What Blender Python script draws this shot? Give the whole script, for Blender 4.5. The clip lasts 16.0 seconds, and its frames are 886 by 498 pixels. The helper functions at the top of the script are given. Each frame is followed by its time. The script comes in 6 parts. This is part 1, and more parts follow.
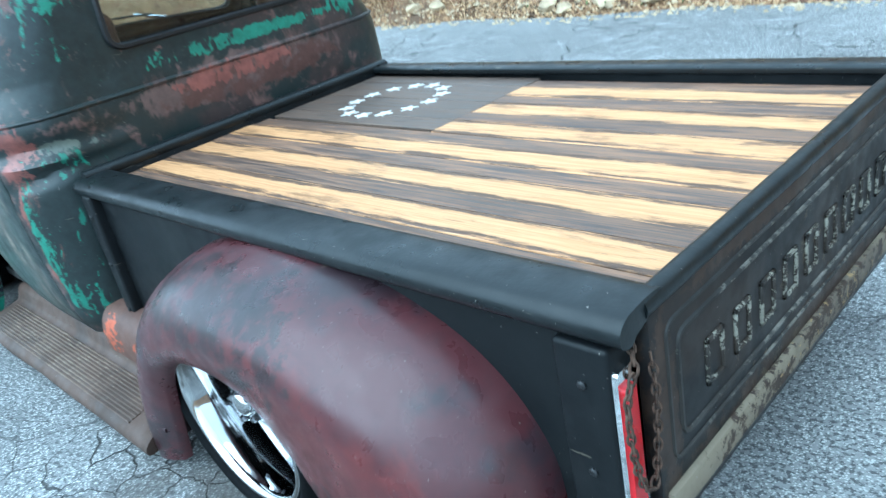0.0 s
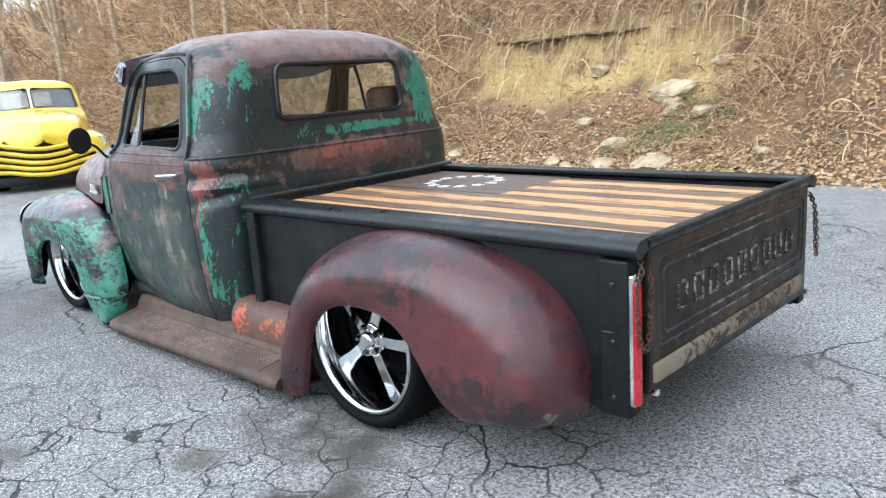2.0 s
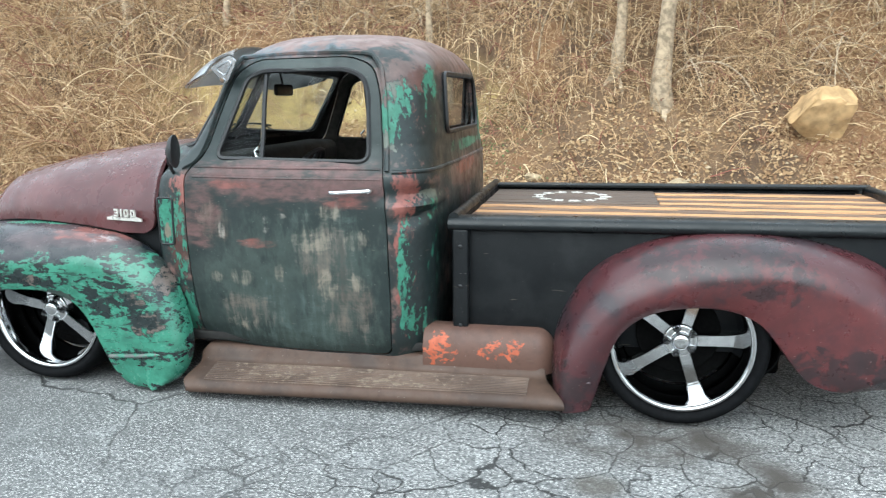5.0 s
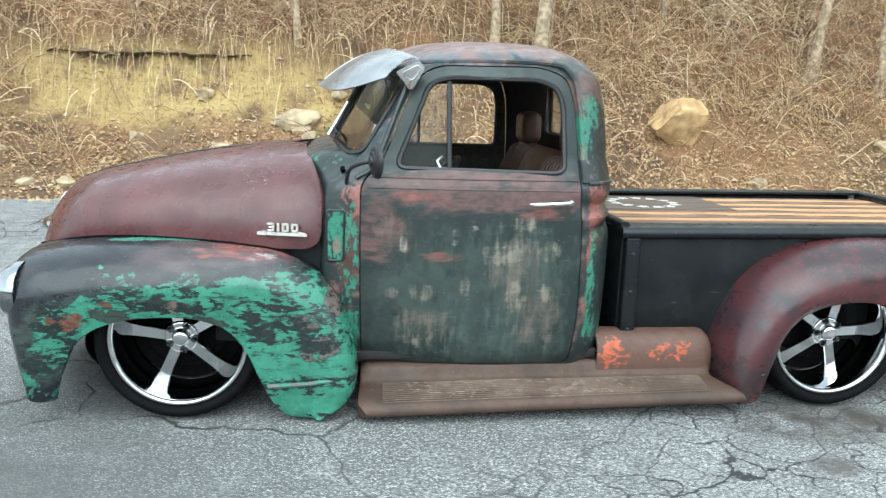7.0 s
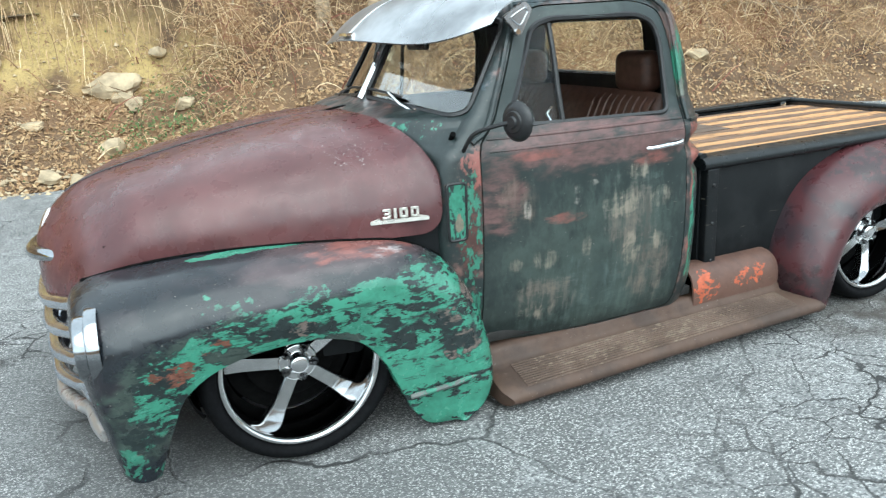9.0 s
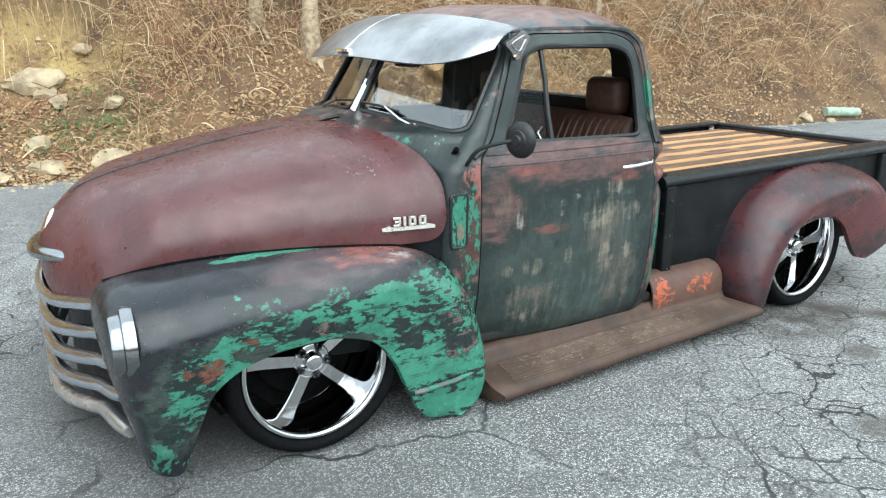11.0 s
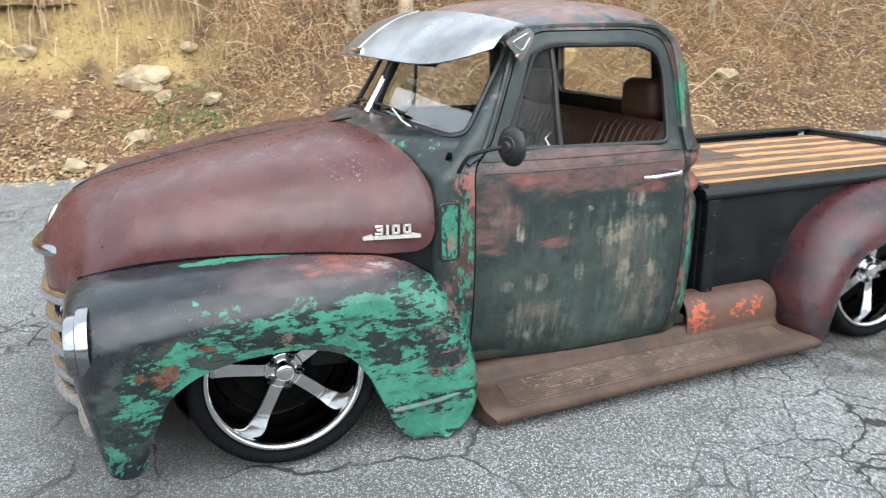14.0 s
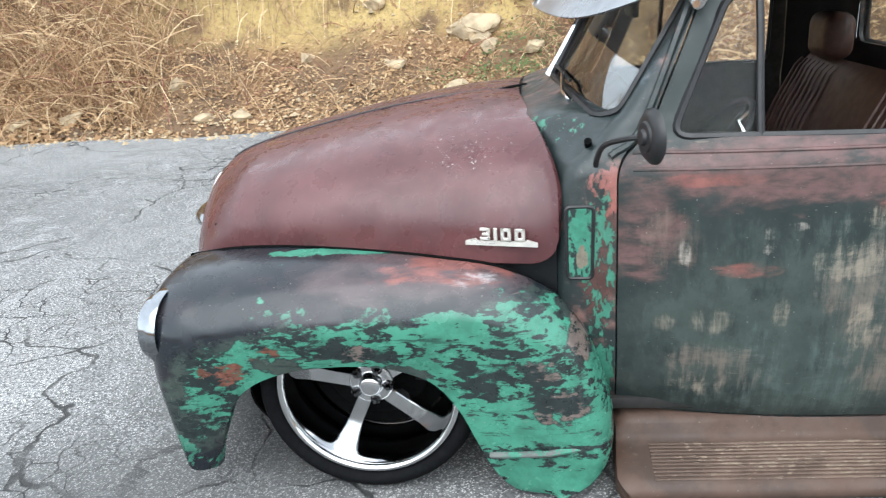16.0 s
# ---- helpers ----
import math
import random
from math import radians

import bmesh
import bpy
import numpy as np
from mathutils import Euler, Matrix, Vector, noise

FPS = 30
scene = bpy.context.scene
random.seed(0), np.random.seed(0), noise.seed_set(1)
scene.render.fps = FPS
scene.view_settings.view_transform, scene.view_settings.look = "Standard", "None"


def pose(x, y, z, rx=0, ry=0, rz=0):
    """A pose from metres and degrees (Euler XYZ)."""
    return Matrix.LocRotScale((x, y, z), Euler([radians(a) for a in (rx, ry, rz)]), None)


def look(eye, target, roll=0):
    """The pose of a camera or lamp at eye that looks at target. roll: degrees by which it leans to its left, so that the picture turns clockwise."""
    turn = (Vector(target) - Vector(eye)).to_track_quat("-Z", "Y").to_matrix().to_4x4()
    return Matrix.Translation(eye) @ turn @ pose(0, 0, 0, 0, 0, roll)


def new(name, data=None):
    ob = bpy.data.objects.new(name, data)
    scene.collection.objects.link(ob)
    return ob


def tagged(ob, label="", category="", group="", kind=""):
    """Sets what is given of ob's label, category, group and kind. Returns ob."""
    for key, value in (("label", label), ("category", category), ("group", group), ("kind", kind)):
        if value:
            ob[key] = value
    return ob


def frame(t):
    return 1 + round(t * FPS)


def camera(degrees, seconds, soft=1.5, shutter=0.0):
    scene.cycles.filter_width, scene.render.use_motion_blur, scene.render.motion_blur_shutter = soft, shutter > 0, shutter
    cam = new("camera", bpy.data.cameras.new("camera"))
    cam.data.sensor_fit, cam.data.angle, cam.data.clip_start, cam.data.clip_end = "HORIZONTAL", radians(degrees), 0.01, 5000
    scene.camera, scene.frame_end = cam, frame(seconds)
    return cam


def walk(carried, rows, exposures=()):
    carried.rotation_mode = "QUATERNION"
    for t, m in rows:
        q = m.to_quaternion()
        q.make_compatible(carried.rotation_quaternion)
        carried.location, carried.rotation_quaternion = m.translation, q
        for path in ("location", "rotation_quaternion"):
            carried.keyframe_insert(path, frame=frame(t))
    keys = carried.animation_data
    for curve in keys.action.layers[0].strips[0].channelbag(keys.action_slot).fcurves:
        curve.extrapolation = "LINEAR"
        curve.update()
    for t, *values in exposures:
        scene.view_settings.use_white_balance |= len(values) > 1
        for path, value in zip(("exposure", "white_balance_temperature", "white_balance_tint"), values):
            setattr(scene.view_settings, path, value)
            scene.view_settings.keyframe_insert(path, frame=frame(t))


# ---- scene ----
cam = camera(60.3, 16.0, soft=1.2, shutter=0.4)
PATH = [
    (0, (1.679, -1.531, 1.438), (0.312, -0.324, 0.616), -12.0),
    (0.5, (1.931, -1.837, 1.42), (0.511, -0.591, 0.762), -9.8),
    (1, (2.174, -2.157, 1.405), (0.753, -0.895, 0.783), -8.6),
    (1.5, (2.365, -2.337, 1.394), (0.914, -1.056, 0.891), -6.2),
    (2, (2.226, -2.642, 1.337), (0.854, -1.255, 0.899), -3.9),
    (2.5, (1.886, -2.916, 1.303), (0.668, -1.394, 0.855), -2.4),
    (3, (1.44, -3.111, 1.307), (0.368, -1.479, 0.874), -1.3),
    (3.5, (1.03, -3.414, 1.326), (0.175, -1.646, 0.945), 0.9),
    (4, (0.567, -3.656, 1.327), (-0.132, -1.822, 0.94), 0.3),
    (6.5, (-1.721, -4.145, 1.399), (-1.638, -2.184, 1.015), 1.2),
    (7, (-2.223, -4.044, 1.408), (-1.988, -2.1, 1.004), 1.7),
    (7.5, (-2.66, -3.882, 1.439), (-2.276, -1.971, 0.994), 0.3),
    (8, (-2.959, -3.637, 1.463), (-2.402, -1.777, 0.985), -1.7),
    (8.5, (-3.286, -3.491, 1.47), (-2.527, -1.712, 0.962), -1.4),
    (9, (-3.496, -3.308, 1.467), (-2.696, -1.564, 0.903), -3.1),
    (9.5, (-3.72, -3.264, 1.508), (-2.799, -1.573, 0.968), -0.9),
    (10, (-3.93, -3.295, 1.519), (-2.924, -1.653, 0.977), 0.8),
    (12.5, (-3.927, -3.311, 1.555), (-2.92, -1.677, 0.992), -1.6),
    (13, (-3.79, -3.392, 1.556), (-2.873, -1.71, 0.982), -3.6),
    (13.5, (-3.561, -3.484, 1.557), (-2.734, -1.749, 1.004), -2.7),
    (14, (-3.385, -3.38, 1.533), (-2.645, -1.607, 0.976), -0.4),
    (14.5, (-3.17, -3.321, 1.526), (-2.705, -1.47, 0.93), -0.3),
    (15, (-2.92, -3.29, 1.533), (-2.801, -1.395, 0.905), -0.7),
    (15.5, (-2.733, -3.075, 1.519), (-2.791, -1.181, 0.879), -1.6),
    (16, (-2.444, -2.915, 1.528), (-2.665, -1.041, 0.865), -4.0),
]
walk(cam, [(t, look(eye, target, roll)) for t, eye, target, roll in PATH],
     exposures=[(0, 1.80, 4650, -12), (0.7, 1.69, 5250, 0), (1.5, 1.57, 5650, 4), (2.4, 1.59, 5800, 4), (3.5, 1.66, 5950, 3), (7, 1.65, 5850, -4), (10, 1.59, 5850, -3), (12.4, 1.50, 6200, 2), (16, 1.71, 6050, 5)])

# ---- light ----
world = bpy.data.worlds.new("world")
scene.world = world
world.use_nodes = True
wn = world.node_tree
sky = wn.nodes.new("ShaderNodeTexSky")
sky.sky_type = "NISHITA"
sky.sun_disc = False
sky.sun_elevation, sky.sun_rotation = radians(51), radians(190)
sky.air_density, sky.dust_density, sky.ozone_density = 1.0, 1.4, 1.2
haze = wn.nodes.new("ShaderNodeHueSaturation")
haze.inputs["Saturation"].default_value = 0.40
wn.links.new(sky.outputs[0], haze.inputs["Color"])
cloud = wn.nodes.new("ShaderNodeMix")
cloud.data_type = "RGBA"
cloud.inputs[0].default_value = 0.65
cloud.inputs[7].default_value = (5.0, 5.1, 5.3, 1)
wn.links.new(haze.outputs[0], cloud.inputs[6])
wn.links.new(cloud.outputs[2], wn.nodes["Background"].inputs[0])
wn.nodes["Background"].inputs[1].default_value = 0.15
sun = new("sun", bpy.data.lights.new("sun", "SUN"))
sun.data.energy, sun.data.angle, sun.data.color = 0.95, radians(75), (1.0, 0.97, 0.93)
sun.matrix_world = look((-1.5, -8.0, 10), (0, 0, 0))


# ---- shape helpers ----
def cr(pts, n):
    """n points on a smooth curve through pts, evenly by the index of the points."""
    p = np.array(pts, float)
    k = len(p)
    u = np.linspace(0, k - 1, n)
    i = np.clip(u.astype(int), 0, k - 2)
    f = (u - i)[:, None]
    g = np.vstack([2 * p[0] - p[1], p, 2 * p[-1] - p[-2]])
    a, b, c, d = g[i], g[i + 1], g[i + 2], g[i + 3]
    return 0.5 * (2 * b + (c - a) * f + (2 * a - 5 * b + 4 * c - d) * f ** 2 + (3 * b - a - 3 * c + d) * f ** 3)


def table(rows, col, at):
    """Smooth look-up of a column of a table by its first column."""
    d = cr(rows, 400)
    o = np.argsort(d[:, 0])
    return np.interp(at, d[o, 0], d[o, col])


def grid_bm(P, wrap_u=False, wrap_v=False, cap=False):
    """A sheet of quads from a grid of points."""
    P = np.asarray(P, float)
    nu, nv = P.shape[:2]
    bm = bmesh.new()
    vs = [[bm.verts.new(P[i, j]) for j in range(nv)] for i in range(nu)]
    for i in range(nu if wrap_u else nu - 1):
        for j in range(nv if wrap_v else nv - 1):
            bm.faces.new((vs[i][j], vs[(i + 1) % nu][j], vs[(i + 1) % nu][(j + 1) % nv], vs[i][(j + 1) % nv]))
    if cap:
        bm.faces.new(vs[0][::-1])
        bm.faces.new(vs[-1])
    return bm


def box_bm(x0, x1, y0, y1, z0, z1, bevel=0.0, seg=2):
    bm = bmesh.new()
    bmesh.ops.create_cube(bm, size=1)
    for v in bm.verts:
        v.co = Vector(((x0 + x1) / 2 + v.co.x * (x1 - x0), (y0 + y1) / 2 + v.co.y * (y1 - y0), (z0 + z1) / 2 + v.co.z * (z1 - z0)))
    if bevel:
        bmesh.ops.bevel(bm, geom=bm.edges[:], offset=bevel, segments=seg, affect="EDGES", profile=0.5)
    return bm


def tube_bm(pts, r, n=8, closed=False, flat=1.0):
    """A round bar along a line of points; r may be a list. flat: height over width."""
    p = [Vector(q) for q in pts]
    k = len(p)
    rr = r if hasattr(r, "__len__") else [r] * k
    up = Vector((0, 0, 1))
    rows = []
    side = None
    for i in range(k):
        t = (p[(i + 1) % k] - p[i - 1]) if closed else (p[min(i + 1, k - 1)] - p[max(i - 1, 0)])
        t.normalize()
        if side is None:
            side = t.cross(up if abs(t.z) < 0.95 else Vector((1, 0, 0)))
        side = (side - t * side.dot(t)).normalized()
        top = side.cross(t)
        rows.append([p[i] + side * (rr[i] * math.cos(a)) + top * (rr[i] * flat * math.sin(a)) for a in np.linspace(0, 2 * math.pi, n, endpoint=False)])
    return grid_bm(rows, wrap_u=closed, wrap_v=True, cap=not closed)


def lathe_bm(profile, n=64):
    """Turns a profile of (radius, y) about the y axis."""
    rows = [[(r * math.cos(a), y, r * math.sin(a)) for r, y in profile] for a in np.linspace(0, 2 * math.pi, n, endpoint=False)]
    return grid_bm(rows, wrap_u=True)


def prism_bm(outline, a0, a1, axis="y"):
    """An outline of two coordinates, pushed along an axis from a0 to a1."""
    def at(u, v, a):
        return {"y": (u, a, v), "x": (a, u, v), "z": (u, v, a)}[axis]
    bm = bmesh.new()
    lo = [bm.verts.new(at(u, v, a0)) for u, v in outline]
    hi = [bm.verts.new(at(u, v, a1)) for u, v in outline]
    n = len(lo)
    for i in range(n):
        bm.faces.new((lo[i], lo[(i + 1) % n], hi[(i + 1) % n], hi[i]))
    bm.faces.new(lo[::-1])
    bm.faces.new(hi)
    bmesh.ops.recalc_face_normals(bm, faces=bm.faces[:])
    return bm


def round_outline(pts, r=0.05, seg=5):
    """A polygon with its corners rounded."""
    out = []
    n = len(pts)
    for i in range(n):
        p, a, b = Vector(pts[i]), Vector(pts[i - 1]), Vector(pts[(i + 1) % n])
        ra = min(r, (a - p).length * 0.45, (b - p).length * 0.45)
        s, e = p + (a - p).normalized() * ra, p + (b - p).normalized() * ra
        for k in range(seg + 1):
            t = k / seg
            out.append(tuple((1 - t) ** 2 * s + 2 * t * (1 - t) * p + t * t * e))
    return out


def join_bm(*bms):
    out = bmesh.new()
    for b in bms:
        me = bpy.data.meshes.new("tmp")
        b.to_mesh(me)
        out.from_mesh(me)
        bpy.data.meshes.remove(me)
        b.free()
    return out


def mirror_bm(bm):
    for v in bm.verts:
        v.co.y = -v.co.y
    bmesh.ops.reverse_faces(bm, faces=bm.faces[:])
    return bm


def thick(bm, d):
    """Gives a sheet a thickness."""
    bmesh.ops.recalc_face_normals(bm, faces=bm.faces[:])
    bmesh.ops.solidify(bm, geom=bm.faces[:], thickness=d)
    return bm


def part(name, bm, material, parent=None, label="", smooth=40):
    me = bpy.data.meshes.new(name)
    bm.to_mesh(me)
    bm.free()
    return part_mesh(name, me, material, parent, label, smooth)


def part_mesh(name, me, material, parent=None, label="", smooth=40):
    slots = [0] * len(me.polygons)
    me.polygons.foreach_get("material_index", slots)
    me.materials.clear()
    for m in (material if isinstance(material, (list, tuple)) else [material]):
        me.materials.append(m)
    me.polygons.foreach_set("material_index", [min(k, len(me.materials) - 1) for k in slots])
    if smooth:
        me.polygons.foreach_set("use_smooth", [True] * len(me.polygons))
        me.set_sharp_from_angle(angle=radians(smooth))
    ob = new(name, me)
    if parent:
        ob.parent = parent
    return tagged(ob, label) if label else ob


def carved(bm, thickness, steps):
    """A closed sheet made thick, then cut: steps of (operation, cutter bmesh). Returns a mesh whose inside has the second material."""
    me = bpy.data.meshes.new("tmp")
    bm.to_mesh(me)
    me.materials.append(None)
    me.materials.append(None)
    ob = new("tmp", me)
    if thickness:
        so = ob.modifiers.new("s", "SOLIDIFY")
        so.thickness, so.offset, so.material_offset, so.material_offset_rim = thickness, -1, 1, 0
    extra = []
    for op, cb in steps:
        cm = bpy.data.meshes.new("cut")
        cb.to_mesh(cm)
        co = new("cut", cm)
        extra.append(co)
        bo = ob.modifiers.new("b", "BOOLEAN")
        bo.operation, bo.object, bo.solver = op, co, "EXACT"
    out = bpy.data.meshes.new_from_object(ob.evaluated_get(bpy.context.evaluated_depsgraph_get()))
    for o in [ob] + extra:
        bpy.data.objects.remove(o)
    return out


def group_of(name, label, category, at=(0, 0, 0), turn=0, group=""):
    ob = new(name)
    ob.empty_display_size = 0.2
    ob.matrix_world = pose(*at, 0, 0, turn)
    return tagged(ob, label, category, group)


# ---- materials ----
class Nodes:
    """Short calls for a material's nodes."""

    def __init__(self, name, rough=0.5, metal=0.0, **more):
        self.m = bpy.data.materials.new(name)
        self.m.use_nodes = True
        self.t = self.m.node_tree
        self.b = self.t.nodes["Principled BSDF"]
        self.b.inputs["Roughness"].default_value = rough
        self.b.inputs["Metallic"].default_value = metal
        for k, v in more.items():
            self.b.inputs[k.replace("_", " ")].default_value = v
        self.co = self.t.nodes.new("ShaderNodeTexCoord").outputs["Object"]

    def put(self, socket, v):
        if isinstance(v, bpy.types.NodeSocket):
            self.t.links.new(v, socket)
        elif v is not None:
            socket.default_value = (*v, 1) if hasattr(v, "__len__") and len(v) == 3 and socket.type == "RGBA" else v

    def vec(self, scale=(1, 1, 1), shift=(0, 0, 0), of=None):
        n = self.t.nodes.new("ShaderNodeMapping")
        self.put(n.inputs[0], of or self.co)
        n.inputs["Scale"].default_value, n.inputs["Location"].default_value = scale, shift
        return n.outputs[0]

    def noise(self, scale, detail=4, rough=0.55, vec=None, warp=0.0):
        n = self.t.nodes.new("ShaderNodeTexNoise")
        self.put(n.inputs["Vector"], vec or self.co)
        for k, v in (("Scale", scale), ("Detail", detail), ("Roughness", rough), ("Distortion", warp)):
            n.inputs[k].default_value = v
        return n.outputs[0]

    def voronoi(self, scale, feature="F1", vec=None, rand=1.0):
        n = self.t.nodes.new("ShaderNodeTexVoronoi")
        n.feature = feature
        self.put(n.inputs["Vector"], vec or self.co)
        n.inputs["Scale"].default_value = scale
        n.inputs["Randomness"].default_value = rand
        return n.outputs[0]

    def math(self, op, a, b=0.0, c=0.0):
        n = self.t.nodes.new("ShaderNodeMath")
        n.operation = op
        for s, v in zip(n.inputs, (a, b, c)):
            self.put(s, v)
        return n.outputs[0]

    def step(self, v, lo, hi, a=0.0, b=1.0):
        n = self.t.nodes.new("ShaderNodeMapRange")
        n.interpolation_type = "SMOOTHSTEP"
        for s, x in zip(n.inputs, (v, lo, hi, a, b)):
            self.put(s, x)
        return n.outputs[0]

    def mix(self, f, a, b, how="MIX"):
        n = self.t.nodes.new("ShaderNodeMix")
        n.data_type, n.blend_type = "RGBA", how
        self.put(n.inputs[0], f)
        self.put(n.inputs[6], a)
        self.put(n.inputs[7], b)
        return n.outputs[2]

    def sep(self, vec=None):
        n = self.t.nodes.new("ShaderNodeSeparateXYZ")
        self.put(n.inputs[0], vec or self.co)
        return n.outputs

    def rand(self):
        return self.t.nodes.new("ShaderNodeObjectInfo").outputs["Random"]

    def island(self):
        return self.t.nodes.new("ShaderNodeNewGeometry").outputs["Random Per Island"]

    def blob(self, c, r):
        """1 in the middle of an ellipsoid, 0 at its edge and past it."""
        v = self.vec([1 / q for q in r], [-a / q for a, q in zip(c, r)])
        n = self.t.nodes.new("ShaderNodeVectorMath")
        n.operation = "LENGTH"
        self.put(n.inputs[0], v)
        return self.step(n.outputs["Value"], 1.15, 0.35)

    def blobs(self, rows):
        out = None
        for c, r in rows:
            v = self.blob(c, r)
            out = v if out is None else self.math("MAXIMUM", out, v)
        return out

    def bump(self, h, strength=0.3, dist=0.01):
        n = self.t.nodes.new("ShaderNodeBump")
        n.inputs["Strength"].default_value, n.inputs["Distance"].default_value = strength, dist
        self.put(n.inputs["Height"], h)
        self.put(self.b.inputs["Normal"], n.outputs[0])

    def done(self, color=None, rough=None):
        self.put(self.b.inputs["Base Color"], color)
        self.put(self.b.inputs["Roughness"], rough)
        return self.m


DARK, OX, MAROON = (0.018, 0.026, 0.026), (0.098, 0.044, 0.036), (0.068, 0.0215, 0.023)
GREEN, PINK, TAN = (0.056, 0.215, 0.145), (0.27, 0.098, 0.080), (0.19, 0.165, 0.125)
BLUE = (0.10, 0.145, 0.17)


def patina(name, base, second, amount, layers, rough=0.5, strokes=(), gloss=0.36, dents=3.0):
    """Worn paint: base with a second tone, then flaked layers of (colour, places, grain, bite, stretch, soft, most, outline), then brush strokes of (colour, places, cover)."""
    n = Nodes(name, rough, Specular_IOR_Level=gloss)
    col = n.mix(n.step(n.noise(3.0, 6, 0.6), 0.62 - amount * 0.3, 0.74 - amount * 0.3), base, second)
    col = n.mix(n.step(n.noise(26, 4, 0.7), 0.45, 0.8, 0, 0.45), col, [c * 0.5 for c in base])
    edge = None
    for colour, places, grain, bite, stretch, *more in layers:
        soft, most, outline = (more + [0.03, 1.0, 0.0][len(more):])
        v = n.vec(stretch, (grain * 0.13, 0.3, grain * 0.07))
        f = n.math("ADD", n.math("MULTIPLY", n.noise(grain, 9, 0.68, v, 0.5), 0.62), n.math("MULTIPLY", n.noise(grain * 3.1, 6, 0.6, v, 0.3), 0.38))
        f = n.math("ADD", f, n.math("MULTIPLY", n.math("SUBTRACT", n.blobs(places), 0.5), 0.26))
        if outline:
            col = n.mix(n.step(f, bite - 0.022, bite, 0.0, outline), col, DARK)
        f = n.step(f, bite, bite + soft, 0.0, most)
        shade = n.mix(n.step(n.noise(grain * 2.3, 6, 0.65), 0.35, 0.68, 0, 0.75), colour, [c * 0.55 for c in colour])
        col = n.mix(f, col, shade)
        edge = f if edge is None else n.math("MAXIMUM", edge, f)
    for colour, places, cover in strokes:
        up = n.noise(5.0, 5, 0.7, n.vec((7, 1, 0.9)), 0.2)
        along = n.noise(5.0, 5, 0.7, n.vec((0.9, 1, 8), (3, 0, 1)), 0.2)
        s = n.math("ADD", n.math("ADD", n.math("MULTIPLY", up, 0.42), n.math("MULTIPLY", along, 0.14)), n.math("MULTIPLY", n.noise(8, 7, 0.75, None, 0.6), 0.44))
        s = n.math("ADD", s, n.math("MULTIPLY", n.math("SUBTRACT", n.blobs(places), 1.0), 0.24))
        col = n.mix(n.step(s, 0.47 - cover, 0.66 - cover, 0.0, 0.72), col, colour)
    scratch = n.step(n.noise(9, 2, 0.5, n.vec((1, 1, 9))), 0.74, 0.78, 0, 0.35)
    col = n.mix(scratch, col, TAN)
    speck = n.step(n.noise(120, 2, 0.5), 0.73, 0.76, 0, 0.5)
    col = n.mix(speck, col, (0.3, 0.27, 0.24))
    h = n.math("ADD", n.math("MULTIPLY", edge, 0.5), n.math("MULTIPLY", n.noise(90, 3), 0.3)) if edge else n.noise(90, 3)
    h = n.math("ADD", h, n.math("MULTIPLY", n.noise(6.5, 2, 0.4), dents))
    n.bump(h, 0.22, 0.002)
    return n.done(col, n.step(n.noise(14, 5), 0.3, 0.75, rough - 0.1, rough + 0.14))


